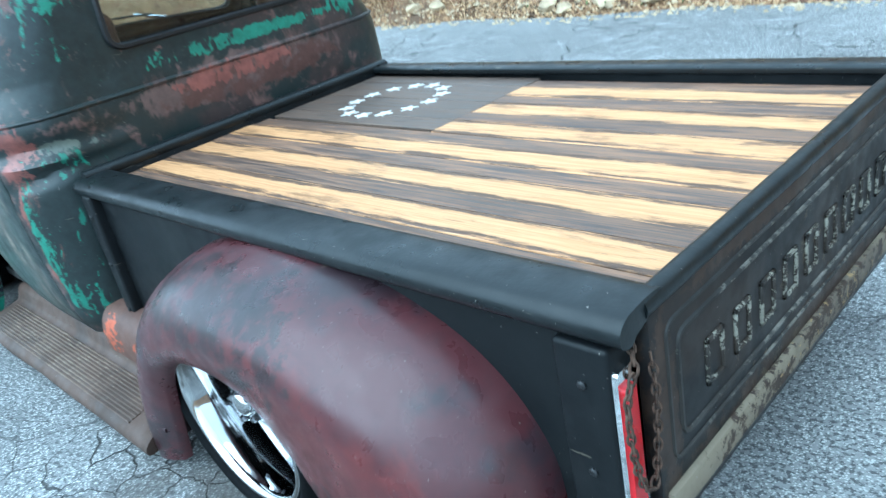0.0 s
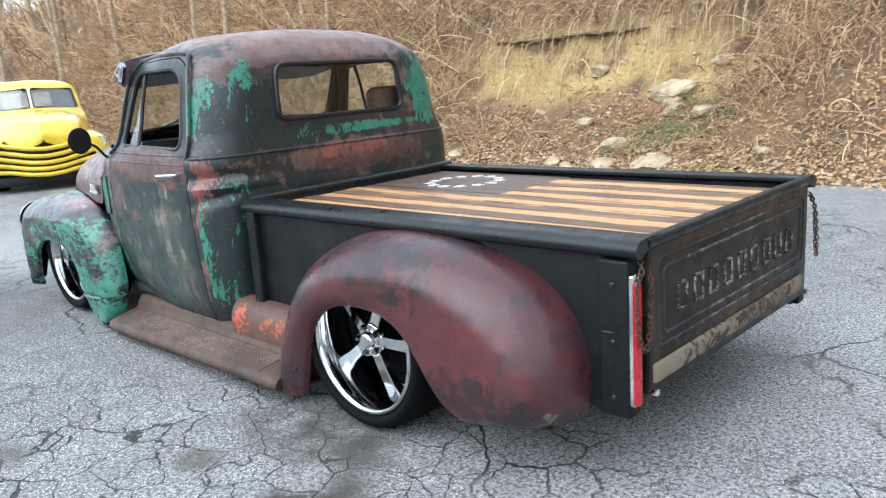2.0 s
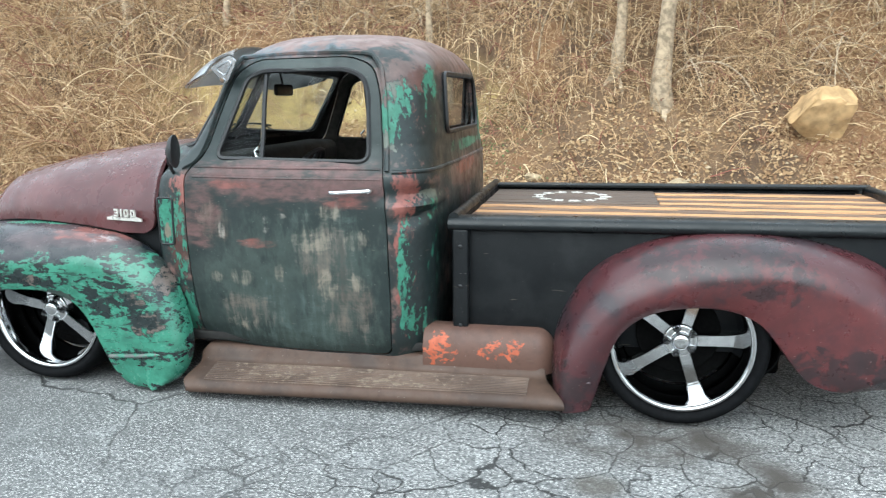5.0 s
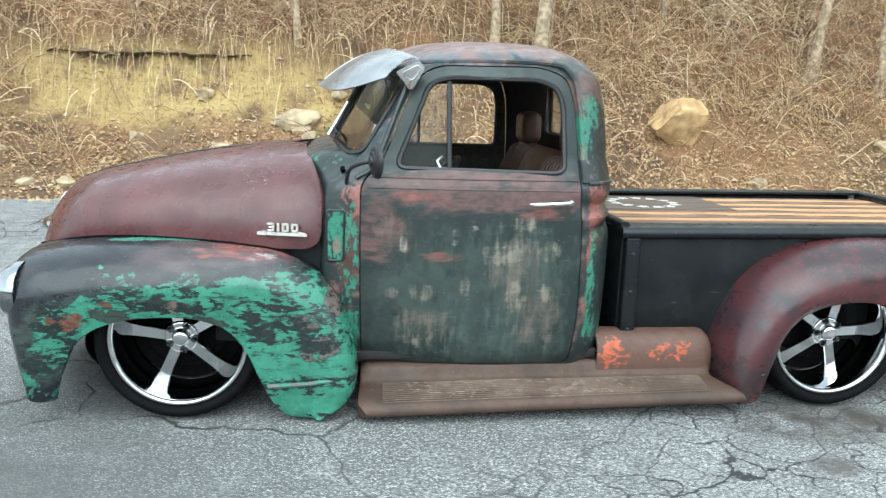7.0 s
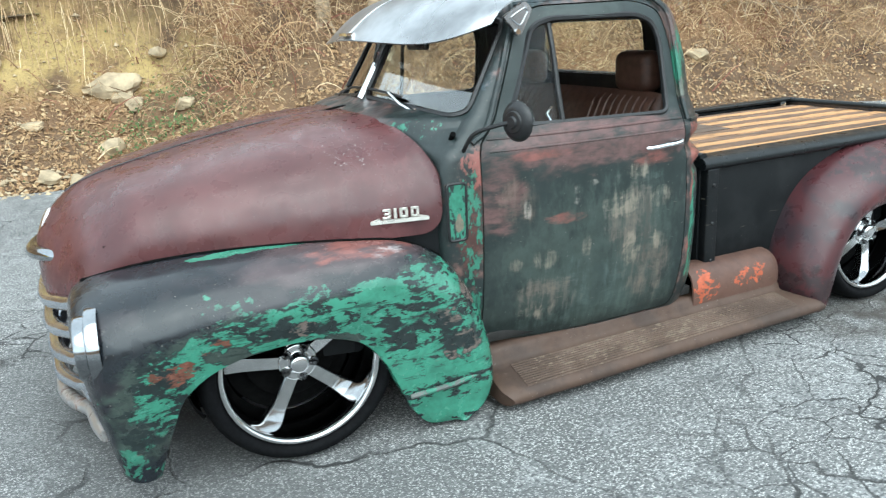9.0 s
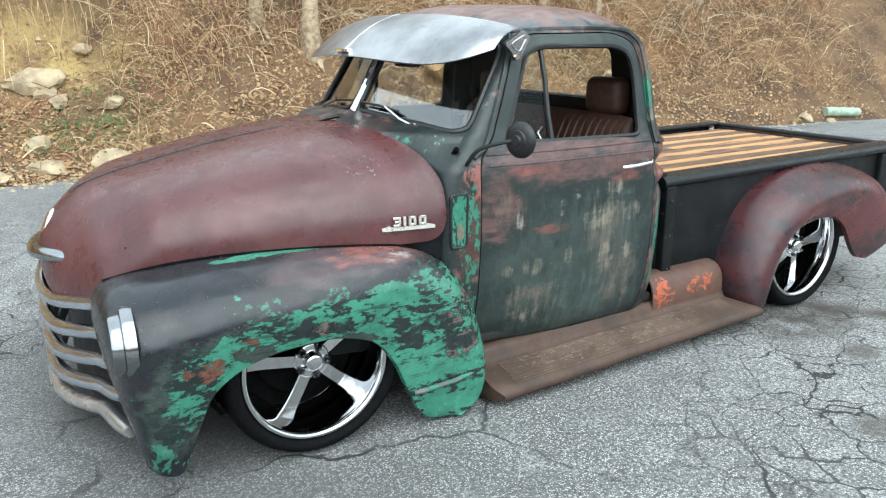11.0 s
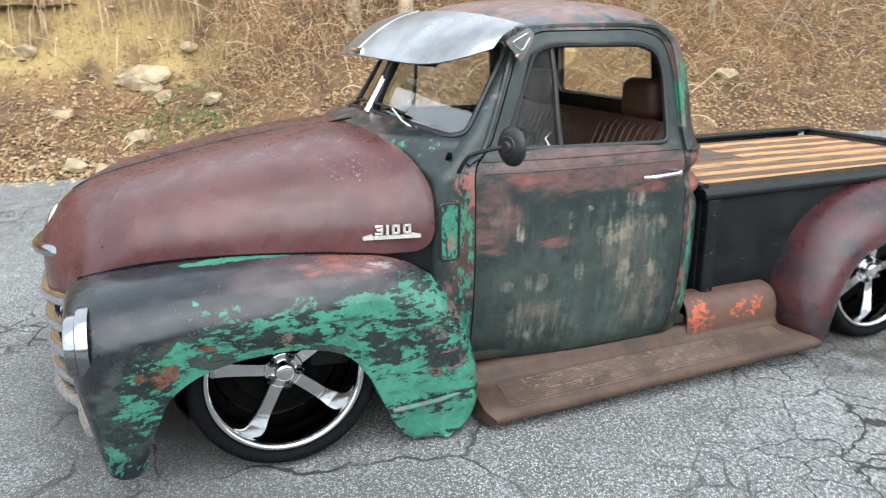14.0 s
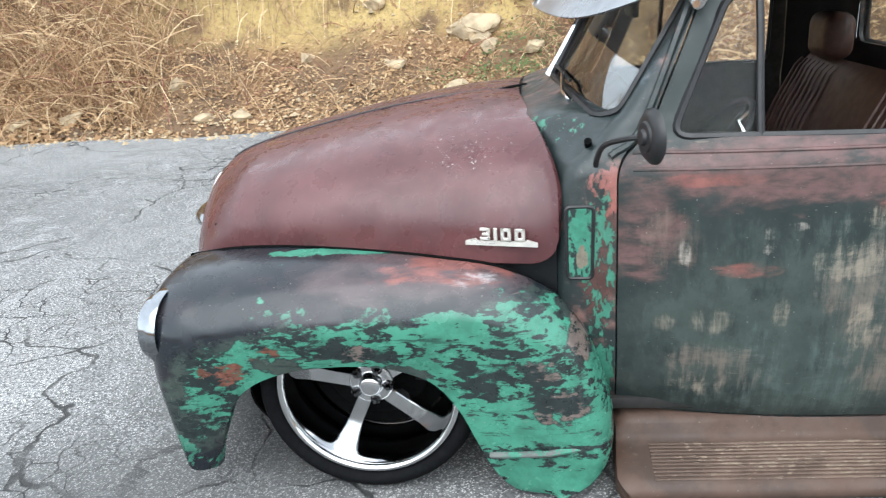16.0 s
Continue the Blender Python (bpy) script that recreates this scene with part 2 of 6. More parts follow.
M = {}
M["front_fender"] = patina("fender_paint", (0.010, 0.013, 0.017), (0.022, 0.020, 0.024), 0.5, [
    ((0.10, 0.072, 0.075), [((-2.75, -0.85, 0.72), (0.55, 0.2, 0.09))], 4, 0.50, (0.5, 1, 1.5), 0.18, 0.7),
    (PINK, [((-2.58, -0.84, 0.735), (0.42, 0.2, 0.060)) ], 9, 0.52, (0.35, 1, 1.6), 0.16, 0.75),
    ((0.46, 0.42, 0.42), [((-2.60, -0.88, 0.71), (0.11, 0.2, 0.03))], 18, 0.58, (0.4, 1, 1.6), 0.16, 0.6),
    ((0.055, 0.078, 0.064), [((-2.42, -0.95, 0.40), (0.46, 0.4, 0.40)), ((-2.95, -0.95, 0.52), (0.65, 0.4, 0.14)), ((-3.40, -0.95, 0.34), (0.24, 0.4, 0.30))], 6, 0.48, (0.8, 1, 1), 0.12, 0.7),
    (GREEN, [((-2.42, -0.95, 0.40), (0.42, 0.4, 0.36)), ((-2.95, -0.95, 0.54), (0.55, 0.4, 0.10)), ((-3.34, -0.95, 0.40), (0.20, 0.4, 0.17)), ((-2.62, -0.95, 0.54), (0.3, 0.4, 0.14)),
             ((-2.36, -0.9, 0.10), (0.26, 0.4, 0.16)), ((-2.95, -0.72, 0.765), (0.5, 0.05, 0.035))], 7, 0.502, (0.6, 1, 1.35), 0.025, 1.0, 0.8),
    (GREEN, [((-3.46, -0.95, 0.26), (0.20, 0.4, 0.34)), ((-3.0, -0.9, 0.62), (0.5, 0.4, 0.07))], 12, 0.645, (0.7, 1, 0.9), 0.03, 0.7),
    ((0.155, 0.062, 0.042), [((-3.36, -0.95, 0.46), (0.14, 0.4, 0.07)), ((-3.22, -0.95, 0.52), (0.10, 0.4, 0.05))], 13, 0.600, (0.7, 1, 1.3), 0.03, 1.0, 0.6),
    ((0.15, 0.115, 0.10), [((-2.42, -0.95, 0.46), (0.09, 0.4, 0.07)), ((-2.36, -0.95, 0.33), (0.12, 0.4, 0.09)), ((-2.28, -0.9, 0.55), (0.08, 0.3, 0.14)), ((-2.95, -0.95, 0.52), (0.10, 0.4, 0.05))], 9, 0.57, (0.8, 1, 1.2), 0.04, 0.9, 0.9),
    (DARK, [((-2.42, -0.95, 0.48), (0.5, 0.4, 0.32)), ((-3.0, -0.95, 0.55), (0.6, 0.4, 0.12)), ((-3.42, -0.95, 0.36), (0.2, 0.4, 0.3)), ((-2.42, -0.93, 0.17), (0.3, 0.4, 0.09)), ((-2.36, -0.93, 0.02), (0.3, 0.4, 0.05))], 13, 0.618, (0.6, 1, 1.4)),
    (DARK, [((-2.42, -0.95, 0.40), (0.5, 0.4, 0.4)), ((-2.95, -0.95, 0.52), (0.6, 0.4, 0.14)), ((-3.4, -0.95, 0.3), (0.2, 0.4, 0.3))], 26, 0.655, (0.2, 1, 1.8), 0.06, 0.7)], 0.24, (), 0.5)
M["cab"] = patina("cab_paint", DARK, (0.048, 0.034, 0.032), 0.45, [
    (BLUE, [((-1.75, -0.62, 1.57), (0.6, 0.20, 0.09)), ((-2.2, -0.6, 1.3), (0.2, 0.3, 0.3))], 6, 0.48, (1, 1, 1), 0.14, 0.8),
    ((0.20, 0.115, 0.098), [((-1.5, 0.1, 1.67), (1.2, 1.0, 0.25))], 6, 0.375, (1, 1, 1), 0.12, 0.9),
    ((0.150, 0.098, 0.088), [((-1.15, -0.72, 1.33), (0.24, 0.25, 0.24)), ((-1.08, -0.45, 1.50), (0.2, 0.6, 0.08)), ((-1.06, 0.0, 0.98), (0.2, 0.6, 0.10))], 6, 0.47, (1.2, 1.2, 0.8), 0.10, 0.85),
    ((0.150, 0.165, 0.135), [((-1.22, -0.80, 1.20), (0.11, 0.2, 0.10)), ((-1.20, -0.78, 1.38), (0.08, 0.2, 0.08)), ((-1.10, -0.72, 0.92), (0.12, 0.2, 0.05))], 7, 0.53, (1, 1, 0.9), 0.05, 0.9, 0.7),
    (OX, [((-1.1, -0.60, 1.36), (0.16, 0.14, 0.16)), ((-1.1, -0.70, 1.35), (0.15, 0.16, 0.25)), ((-1.05, 0.1, 0.96), (0.2, 0.60, 0.10)), ((-2.25, -0.85, 0.8), (0.1, 0.3, 0.3)), ((-1.1, -0.8, 0.6), (0.14, 0.2, 0.4))], 9, 0.52, (0.9, 0.9, 1.1), 0.10, 0.85),
    (PINK, [((-1.16, -0.88, 0.93), (0.10, 0.3, 0.16)), ((-1.17, -0.88, 0.62), (0.05, 0.3, 0.38)), ((-2.22, -0.85, 0.94), (0.08, 0.3, 0.10)), ((-1.05, 0.0, 1.0), (0.15, 0.4, 0.06))], 11, 0.54, (1.2, 1.2, 0.6), 0.06, 0.9),
    (GREEN, [((-1.08, -0.78, 0.38), (0.18, 0.2, 0.13)), ((-1.06, -0.74, 0.70), (0.10, 0.2, 0.36)), ((-1.07, -0.60, 1.33), (0.16, 0.16, 0.22)), ((-1.07, 0.0, 1.11), (0.15, 0.80, 0.042)),
             ((-1.08, 0.62, 1.30), (0.2, 0.20, 0.30)), ((-2.26, -0.85, 0.35), (0.10, 0.3, 0.25)), ((-1.16, -0.87, 0.6), (0.05, 0.3, 0.42)),
             ((-1.20, -0.80, 1.3), (0.10, 0.2, 0.2))],
     10, 0.552, (1.5, 1.5, 0.55), 0.025, 1.0, 0.75),
    (GREEN, [((-2.24, -0.85, 0.7), (0.09, 0.3, 0.40)), ((-2.33, -0.60, 1.09), (0.16, 0.30, 0.07))], 14, 0.590, (1.3, 1.2, 0.6), 0.03, 0.9, 0.6),
    (DARK, [((-1.06, -0.5, 1.2), (0.3, 0.7, 0.3)), ((-1.06, -0.76, 0.6), (0.2, 0.3, 0.5)), ((-2.3, -0.6, 1.0), (0.2, 0.4, 0.6))], 15, 0.540, (1.2, 1.2, 0.6))], 0.40, (), 0.5, 11.0)
M["door"] = patina("door_paint", (0.020, 0.028, 0.027), (0.034, 0.044, 0.041), 0.5, [
    ((0.062, 0.082, 0.072), [((-1.7, -0.88, 0.50), (0.7, 0.3, 0.5))], 7, 0.50, (1.4, 1, 0.6), 0.14, 0.6),
    ((0.175, 0.092, 0.086), [((-1.7, -0.86, 1.0), (0.75, 0.3, 0.15)), ((-2.12, -0.86, 0.84), (0.15, 0.3, 0.22))], 7, 0.46, (0.6, 1, 1.5), 0.24, 0.75),
    (PINK, [((-1.42, -0.88, 0.90), (0.17, 0.3, 0.045)), ((-1.83, -0.88, 0.715), (0.12, 0.3, 0.035)), ((-1.95, -0.87, 0.975), (0.25, 0.3, 0.03))], 9, 0.48, (0.5, 1, 1.5), 0.24, 0.7)], 0.40,
    [((0.085, 0.115, 0.104), [((-1.7, -0.88, 0.34), (0.75, 0.3, 0.30)), ((-1.50, -0.88, 0.72), (0.30, 0.3, 0.30))], 0.03),
     ((0.165, 0.122, 0.098), [((-1.92, -0.88, 0.38), (0.26, 0.3, 0.16)), ((-1.52, -0.88, 0.66), (0.22, 0.3, 0.30)), ((-1.42, -0.88, 0.42), (0.2, 0.3, 0.25)), ((-2.05, -0.88, 0.80), (0.14, 0.3, 0.16))], 0.04),
     ((0.27, 0.235, 0.185), [((-1.92, -0.88, 0.555), (0.10, 0.3, 0.07)), ((-1.74, -0.88, 0.58), (0.04, 0.3, 0.09)), ((-1.51, -0.88, 0.53), (0.08, 0.3, 0.12)), ((-1.57, -0.88, 0.74), (0.16, 0.3, 0.10)), ((-1.37, -0.88, 0.74), (0.10, 0.3, 0.08)),
                           ((-1.37, -0.88, 0.55), (0.08, 0.3, 0.07)), ((-1.97, -0.88, 0.33), (0.16, 0.3, 0.06)), ((-1.50, -0.88, 0.86), (0.10, 0.3, 0.06)), ((-2.06, -0.88, 0.55), (0.06, 0.3, 0.05))], 0.045),
     ((0.022, 0.030, 0.030), [((-1.68, -0.88, 0.42), (0.06, 0.3, 0.20)), ((-2.10, -0.88, 0.45), (0.10, 0.3, 0.25)), ((-1.93, -0.88, 0.86), (0.14, 0.3, 0.12)), ((-1.44, -0.88, 0.62), (0.03, 0.3, 0.22)), ((-1.75, -0.88, 0.78), (0.20, 0.3, 0.06))], 0.05),
     ((0.45, 0.41, 0.36), [((-1.790, -0.88, 0.80), (0.030, 0.3, 0.07)), ((-2.01, -0.88, 0.77), (0.03, 0.3, 0.07)), ((-1.72, -0.88, 0.84), (0.05, 0.3, 0.025))], 0.03)])
M["vent"] = patina("vent_paint", DARK, (0.05, 0.034, 0.03), 0.4, [
    (GREEN, [((-2.3, -0.85, 0.8), (0.12, 0.3, 0.2))], 13, 0.60, (1.2, 1, 0.6), 0.03, 1.0, 0.6), (TAN, [((-2.29, -0.85, 0.76), (0.03, 0.3, 0.05))], 12, 0.56, (1, 1, 0.7), 0.05)], 0.42)
M["hood"] = patina("hood_paint", MAROON, (0.094, 0.032, 0.033), 0.5, [
    ((0.5, 0.46, 0.44), [((-2.6, -0.55, 0.98), (0.36, 0.3, 0.20))], 70, 0.695, (1, 1, 1)),
    ((0.12, 0.050, 0.048), [((-3.0, -0.4, 0.95), (0.8, 0.6, 0.3))], 3, 0.50, (1, 1, 1), 0.2, 0.6)], 0.31, (), 0.5)
M["rear_fender"] = patina("rear_fender_paint", (0.062, 0.019, 0.022), (0.030, 0.019, 0.023), 0.5, [
    ((0.118, 0.028, 0.028), [((0.25, -0.95, 0.55), (0.6, 0.3, 0.22)), ((0.6, -0.95, 0.4), (0.35, 0.3, 0.3))], 6, 0.50, (1, 1, 1), 0.16, 0.75),
    # dark smudges; the last place puts shade and dirt of the front foot into the paint
    ((0.022, 0.016, 0.018), [((0.35, -0.95, 0.62), (0.25, 0.3, 0.10)), ((0.1, -0.9, 0.7), (0.6, 0.3, 0.15)), ((0.6, -0.9, 0.3), (0.4, 0.3, 0.15)), ((-0.47, -0.85, 0.12), (0.20, 0.4, 0.26))], 11, 0.55, (1, 1, 1), 0.08, 0.8),
    (TAN, [((0.86, -0.85, 0.26), (0.08, 0.2, 0.06))], 14, 0.62, (1, 1, 1))], 0.33, (), 0.52, 4.0)
M["bed"] = patina("bed_paint", (0.006, 0.007, 0.008), (0.011, 0.012, 0.013), 0.4, [], 0.5, (), 0.2)
M["rail"] = patina("rail_paint", (0.006, 0.008, 0.009), (0.010, 0.012, 0.013), 0.4, [], 0.36)
M["gate"] = patina("gate_paint", (0.010, 0.009, 0.009), (0.022, 0.016, 0.013), 0.5, [
    ((0.050, 0.030, 0.020), [((1.12, 0, 0.42), (0.2, 0.8, 0.10)), ((1.12, 0, 0.80), (0.2, 0.8, 0.05)), ((1.12, -0.62, 0.6), (0.2, 0.06, 0.3))], 14, 0.52, (1, 1, 1), 0.08, 0.8),
    ((0.075, 0.055, 0.035), [((1.12, 0, 0.5), (0.2, 0.7, 0.4))], 9, 0.68, (1, 1, 1))], 0.5)
M["board"] = patina("board_paint", (0.076, 0.046, 0.033), (0.052, 0.033, 0.025), 0.5, [
    ((0.15, 0.105, 0.075), [((-1.7, -0.9, 0.16), (0.8, 0.10, 0.1))], 26, 0.66, (0.35, 1, 1))], 0.6)
M["bead"] = patina("worn_bead", (0.13, 0.14, 0.13), (0.07, 0.08, 0.075), 0.5, [(GREEN, [((-2.4, -0.95, 0.18), (0.3, 0.4, 0.1))], 20, 0.64, (1, 1, 1))], 0.4)
M["rib"] = patina("rib_wear", (0.125, 0.084, 0.062), (0.075, 0.048, 0.035), 0.6, [((0.20, 0.15, 0.11), [((-1.5, -0.9, 0.16), (1.2, 0.3, 0.3))], 30, 0.66, (0.4, 1, 1))], 0.6)
M["apron"] = patina("apron_paint", (0.11, 0.060, 0.045), (0.075, 0.042, 0.034), 0.5, [
    ((0.44, 0.105, 0.050), [((-1.02, -0.8, 0.24), (0.13, 0.3, 0.12)), ((-0.75, -0.8, 0.25), (0.20, 0.3, 0.08))], 13, 0.61, (1, 1, 1.3))], 0.55)


def plain(name, col, rough=0.5, metal=0.0, grain=40, var=0.25, bump=0.08, **more):
    n = Nodes(name, rough, metal, **more)
    c = n.mix(n.step(n.noise(grain, 4), 0.3, 0.7), [v * (1 - var) for v in col], [min(1, v * (1 + var)) for v in col])
    if bump:
        n.bump(n.noise(grain * 3, 3), bump, 0.002)
    return n.done(c, n.step(n.noise(grain * 0.4, 4), 0.3, 0.7, max(0, rough - 0.06), rough + 0.06))


M["chrome"] = plain("chrome", (0.80, 0.81, 0.82), 0.07, 1.0, 12, 0.04, 0.0)
M["dark_chrome"] = plain("dark_chrome", (0.13, 0.13, 0.135), 0.12, 1.0, 12, 0.1, 0.0)
M["mirror_chrome"] = plain("mirror_chrome", (0.46, 0.465, 0.475), 0.04, 1.0, 12, 0.03, 0.0)
M["wheel_chrome"] = plain("wheel_chrome", (0.60, 0.605, 0.61), 0.10, 1.0, 12, 0.06, 0.0)
n = Nodes("rusted_chrome", 0.4, 1.0)
rust = n.step(n.noise(9, 7, 0.7), 0.50, 0.64)
n.bump(n.noise(60, 4), 0.2, 0.002)
n.put(n.b.inputs["Metallic"], n.step(rust, 0, 1, 0.95, 0.2))
M["silver"] = plain("grille_chrome", (0.58, 0.63, 0.72), 0.16, 1.0, 14, 0.06, 0.0)
M["rusted_chrome"] = n.done(n.mix(rust, (0.62, 0.61, 0.60), (0.16, 0.085, 0.055)), n.step(rust, 0, 1, 0.3, 0.75))
M["aluminium"] = plain("visor_metal", (0.37, 0.375, 0.385), 0.28, 1.0, 4, 0.32, 0.03)
M["tyre"] = plain("tyre_rubber", (0.0042, 0.0044, 0.005), 0.75, 0.0, 60, 0.3, 0.2, Specular_IOR_Level=0.08)
# near black without gloss: the shade of wells, gaps and underside as colour
M["pit"] = plain("shade_black", (0.004, 0.004, 0.004), 0.9, 0.0, 60, 0.3, 0.2, Specular_IOR_Level=0.05)
M["lamp_chrome"] = plain("lamp_chrome", (0.34, 0.355, 0.375), 0.10, 1.0, 20, 0.10, 0.0)
M["black"] = plain("black_trim", (0.010, 0.010, 0.011), 0.45, 0.0, 50, 0.3, 0.05)
M["inside"] = plain("cab_lining", (0.012, 0.011, 0.010), 0.75, 0.0, 30, 0.3, 0.1)
M["door_inside"] = plain("door_lining", (0.055, 0.052, 0.046), 0.7, 0.0, 30, 0.3, 0.1)
M["leather"] = plain("brown_leather", (0.085, 0.040, 0.027), 0.5, 0.0, 30, 0.25, 0.15)
M["red_lens"] = plain("red_lens", (0.42, 0.010, 0.016), 0.25, 0.0, 30, 0.1, 0.0)
M["lens"] = plain("lamp_lens", (0.55, 0.57, 0.58), 0.1, 0.0, 30, 0.1, 0.0)
M["badge"] = plain("badge_metal", (0.74, 0.72, 0.66), 0.3, 0.6, 30, 0.1, 0.0)
M["rusty"] = plain("rusty_iron", (0.07, 0.042, 0.028), 0.75, 0.3, 80, 0.45, 0.3)
M["strip"] = patina("weathered_strip", (0.20, 0.165, 0.115), (0.13, 0.105, 0.078), 0.5, [((0.05, 0.032, 0.022), [((1.12, 0, 0.40), (0.3, 0.9, 0.1))], 16, 0.60, (1, 1, 1), 0.06), ((0.30, 0.21, 0.10), [((1.12, 0.1, 0.40), (0.3, 0.6, 0.1))], 22, 0.68, (1, 1, 1))], 0.7)
M["letter"] = patina("worn_letter_paint", (0.020, 0.017, 0.014), (0.034, 0.026, 0.020), 0.5, [((0.27, 0.25, 0.20), [((1.12, 0, 0.62), (0.3, 0.9, 0.2))], 34, 0.628, (1, 1, 1))], 0.6)
M["bead_edge"] = patina("rubbed_bead_edge", (0.030, 0.026, 0.022), (0.016, 0.014, 0.012), 0.5, [((0.16, 0.145, 0.12), [((1.12, 0, 0.62), (0.3, 0.9, 0.3))], 16, 0.60, (1, 1, 1), 0.08)], 0.5)
M["yellow"] = plain("yellow_paint", (0.74, 0.52, 0.03), 0.3, 0.0, 3, 0.14, 0.0, Coat_Weight=0.8, Coat_Roughness=0.12)
M["star"] = plain("white_star_paint", (0.62, 0.60, 0.56), 0.6, 0.0, 40, 0.2, 0.0)


def glass(name, tint=(0.9, 0.95, 0.93), ior=1.45):
    n = Nodes(name, 0.02)
    n.b.inputs["Transmission Weight"].default_value = 1.0
    n.b.inputs["IOR"].default_value = ior
    return n.done(n.mix(n.step(n.noise(6, 4), 0.4, 0.8, 0, 0.3), tint, [c * 0.85 for c in tint]))


M["glass"] = glass("window_glass")
M["windshield"] = glass("windshield_glass", (0.88, 0.93, 0.92), 1.85)
M["vent_glass"] = glass("vent_glass", (0.86, 0.9, 0.88), 1.18)


def wood(name, a, b, char=False):
    n = Nodes(name, 0.55)
    v = n.vec((1.2, 26, 26))
    grain = n.noise(3.0, 6, 0.65, v, 0.8)
    c = n.mix(n.step(grain, 0.35, 0.68), a, b)
    c = n.mix(n.step(n.noise(3.4, 7, 0.7, n.vec((1, 5, 5))), 0.54, 0.66, 0, 0.75), c, [q * 0.35 for q in b])
    c = n.mix(n.math("MULTIPLY", n.rand(), 0.3), c, [q * 0.6 for q in a])
    if char:
        across = n.math("FRACT", n.math("MULTIPLY", n.math("ADD", n.sep()[1], 0.605), 13 / 1.21))
        rim = n.math("ADD", n.math("ABSOLUTE", n.math("SUBTRACT", across, 0.5)), n.math("MULTIPLY", n.noise(2.6, 7, 0.75, n.vec((1.6, 12, 12), (0.4, 0, 0))), 0.95))
        c = n.mix(n.step(rim, 0.82, 0.96, 0, 0.92), c, (0.060, 0.034, 0.022))
        knot = n.step(n.noise(3.2, 5, 0.7, n.vec((1, 6, 6), (2.0, 0.7, 0))), 0.62, 0.70, 0, 0.8)
        c = n.mix(knot, c, (0.085, 0.045, 0.028))
    n.bump(grain, 0.25, 0.002)
    return n.done(c, n.step(grain, 0.3, 0.7, 0.42, 0.62))


M["plank"] = wood("burnt_pine", (0.59, 0.325, 0.145), (0.46, 0.235, 0.098), True)
M["dark_plank"] = wood("charred_stripe", (0.062, 0.044, 0.037), (0.27, 0.150, 0.085))
M["canton"] = wood("charred_canton", (0.075, 0.056, 0.046), (0.15, 0.098, 0.068))


def asphalt():
    n = Nodes("old_asphalt", 0.85)
    c = n.mix(n.step(n.noise(0.35, 5, 0.6), 0.35, 0.68), (0.118, 0.118, 0.117), (0.205, 0.205, 0.203))
    c = n.mix(n.math("MULTIPLY", n.blobs([((2.2, 0.2, 0), (2.2, 2.6, 1)), ((1.0, -2.2, 0), (2.0, 1.2, 1)), ((-5.5, -0.5, 0), (1.6, 1.5, 1))]), 0.5), c, (0.40, 0.40, 0.39))
    c = n.mix(n.step(n.noise(2.2, 5, 0.65), 0.50, 0.70, 0, 0.75), c, (0.12, 0.121, 0.122))
    patch = n.math("MULTIPLY", n.step(n.noise(4.5, 7, 0.68), 0.50, 0.66, 0, 0.6), n.step(n.noise(0.8, 3, 0.5), 0.35, 0.6, 0.3, 1))
    c = n.mix(patch, c, (0.37, 0.372, 0.37))
    stone = n.voronoi(120)
    c = n.mix(n.math("MULTIPLY", n.step(stone, 0.28, 0.46, 0.95, 0), n.step(n.noise(5, 4, 0.6), 0.25, 0.60, 0.45, 1)), c, (0.58, 0.575, 0.555))
    c = n.mix(n.step(n.noise(62, 3, 0.7), 0.47, 0.60, 0, 0.9), c, (0.066, 0.068, 0.071))
    # asphalt darker around and beneath the truck's nose
    nose_dark = n.math("MULTIPLY", n.blobs([((-3.9, -1.6, 0), (1.6, 1.2, 1)), ((-3.2, 0.2, 0), (1.0, 1.5, 1))]), n.step(n.noise(3, 5, 0.6), 0.2, 0.6, 0.45, 0.85))
    c = n.mix(nose_dark, c, (0.085, 0.085, 0.084))
    oil = n.blobs([((0.02, -2.45, 0), (0.75, 0.75, 1)), ((-0.98, -1.92, 0), (0.14, 0.11, 1)), ((-0.75, -2.15, 0), (0.09, 0.07, 1)), ((-0.32, -1.45, 0), (0.12, 0.10, 1))])
    c = n.mix(n.math("MULTIPLY", oil, n.step(n.noise(7, 5, 0.6), 0.25, 0.55, 0.25, 0.85)), c, (0.075, 0.066, 0.055))
    wob = n.t.nodes.new("ShaderNodeVectorMath")
    wob.operation = "ADD"
    big = n.t.nodes.new("ShaderNodeTexNoise")
    big.inputs["Scale"].default_value, big.inputs["Detail"].default_value = 2.0, 9
    n.put(big.inputs["Vector"], n.co)
    sc = n.t.nodes.new("ShaderNodeVectorMath")
    sc.operation = "SCALE"
    n.put(sc.inputs[0], big.outputs["Color"])
    sc.inputs["Scale"].default_value = 0.42
    n.put(wob.inputs[0], n.co)
    n.put(wob.inputs[1], sc.outputs[0])
    cell = n.voronoi(4.6, "DISTANCE_TO_EDGE", wob.outputs[0])
    large = n.voronoi(0.75, "DISTANCE_TO_EDGE", wob.outputs[0])
    where = n.step(n.noise(0.45, 3, 0.5), 0.50, 0.60)
    where = n.math("MAXIMUM", where, n.blobs([((-0.5, -1.9, 0), (1.7, 1.2, 1)), ((-4.6, -1.2, 0), (1.0, 1.0, 1))]))
    crack = n.math("MULTIPLY", n.step(n.math("SUBTRACT", cell, n.math("MULTIPLY", n.step(n.noise(1.6, 4, 0.6), 0.45, 0.75), 0.034)), 0.018, 0.0), where)
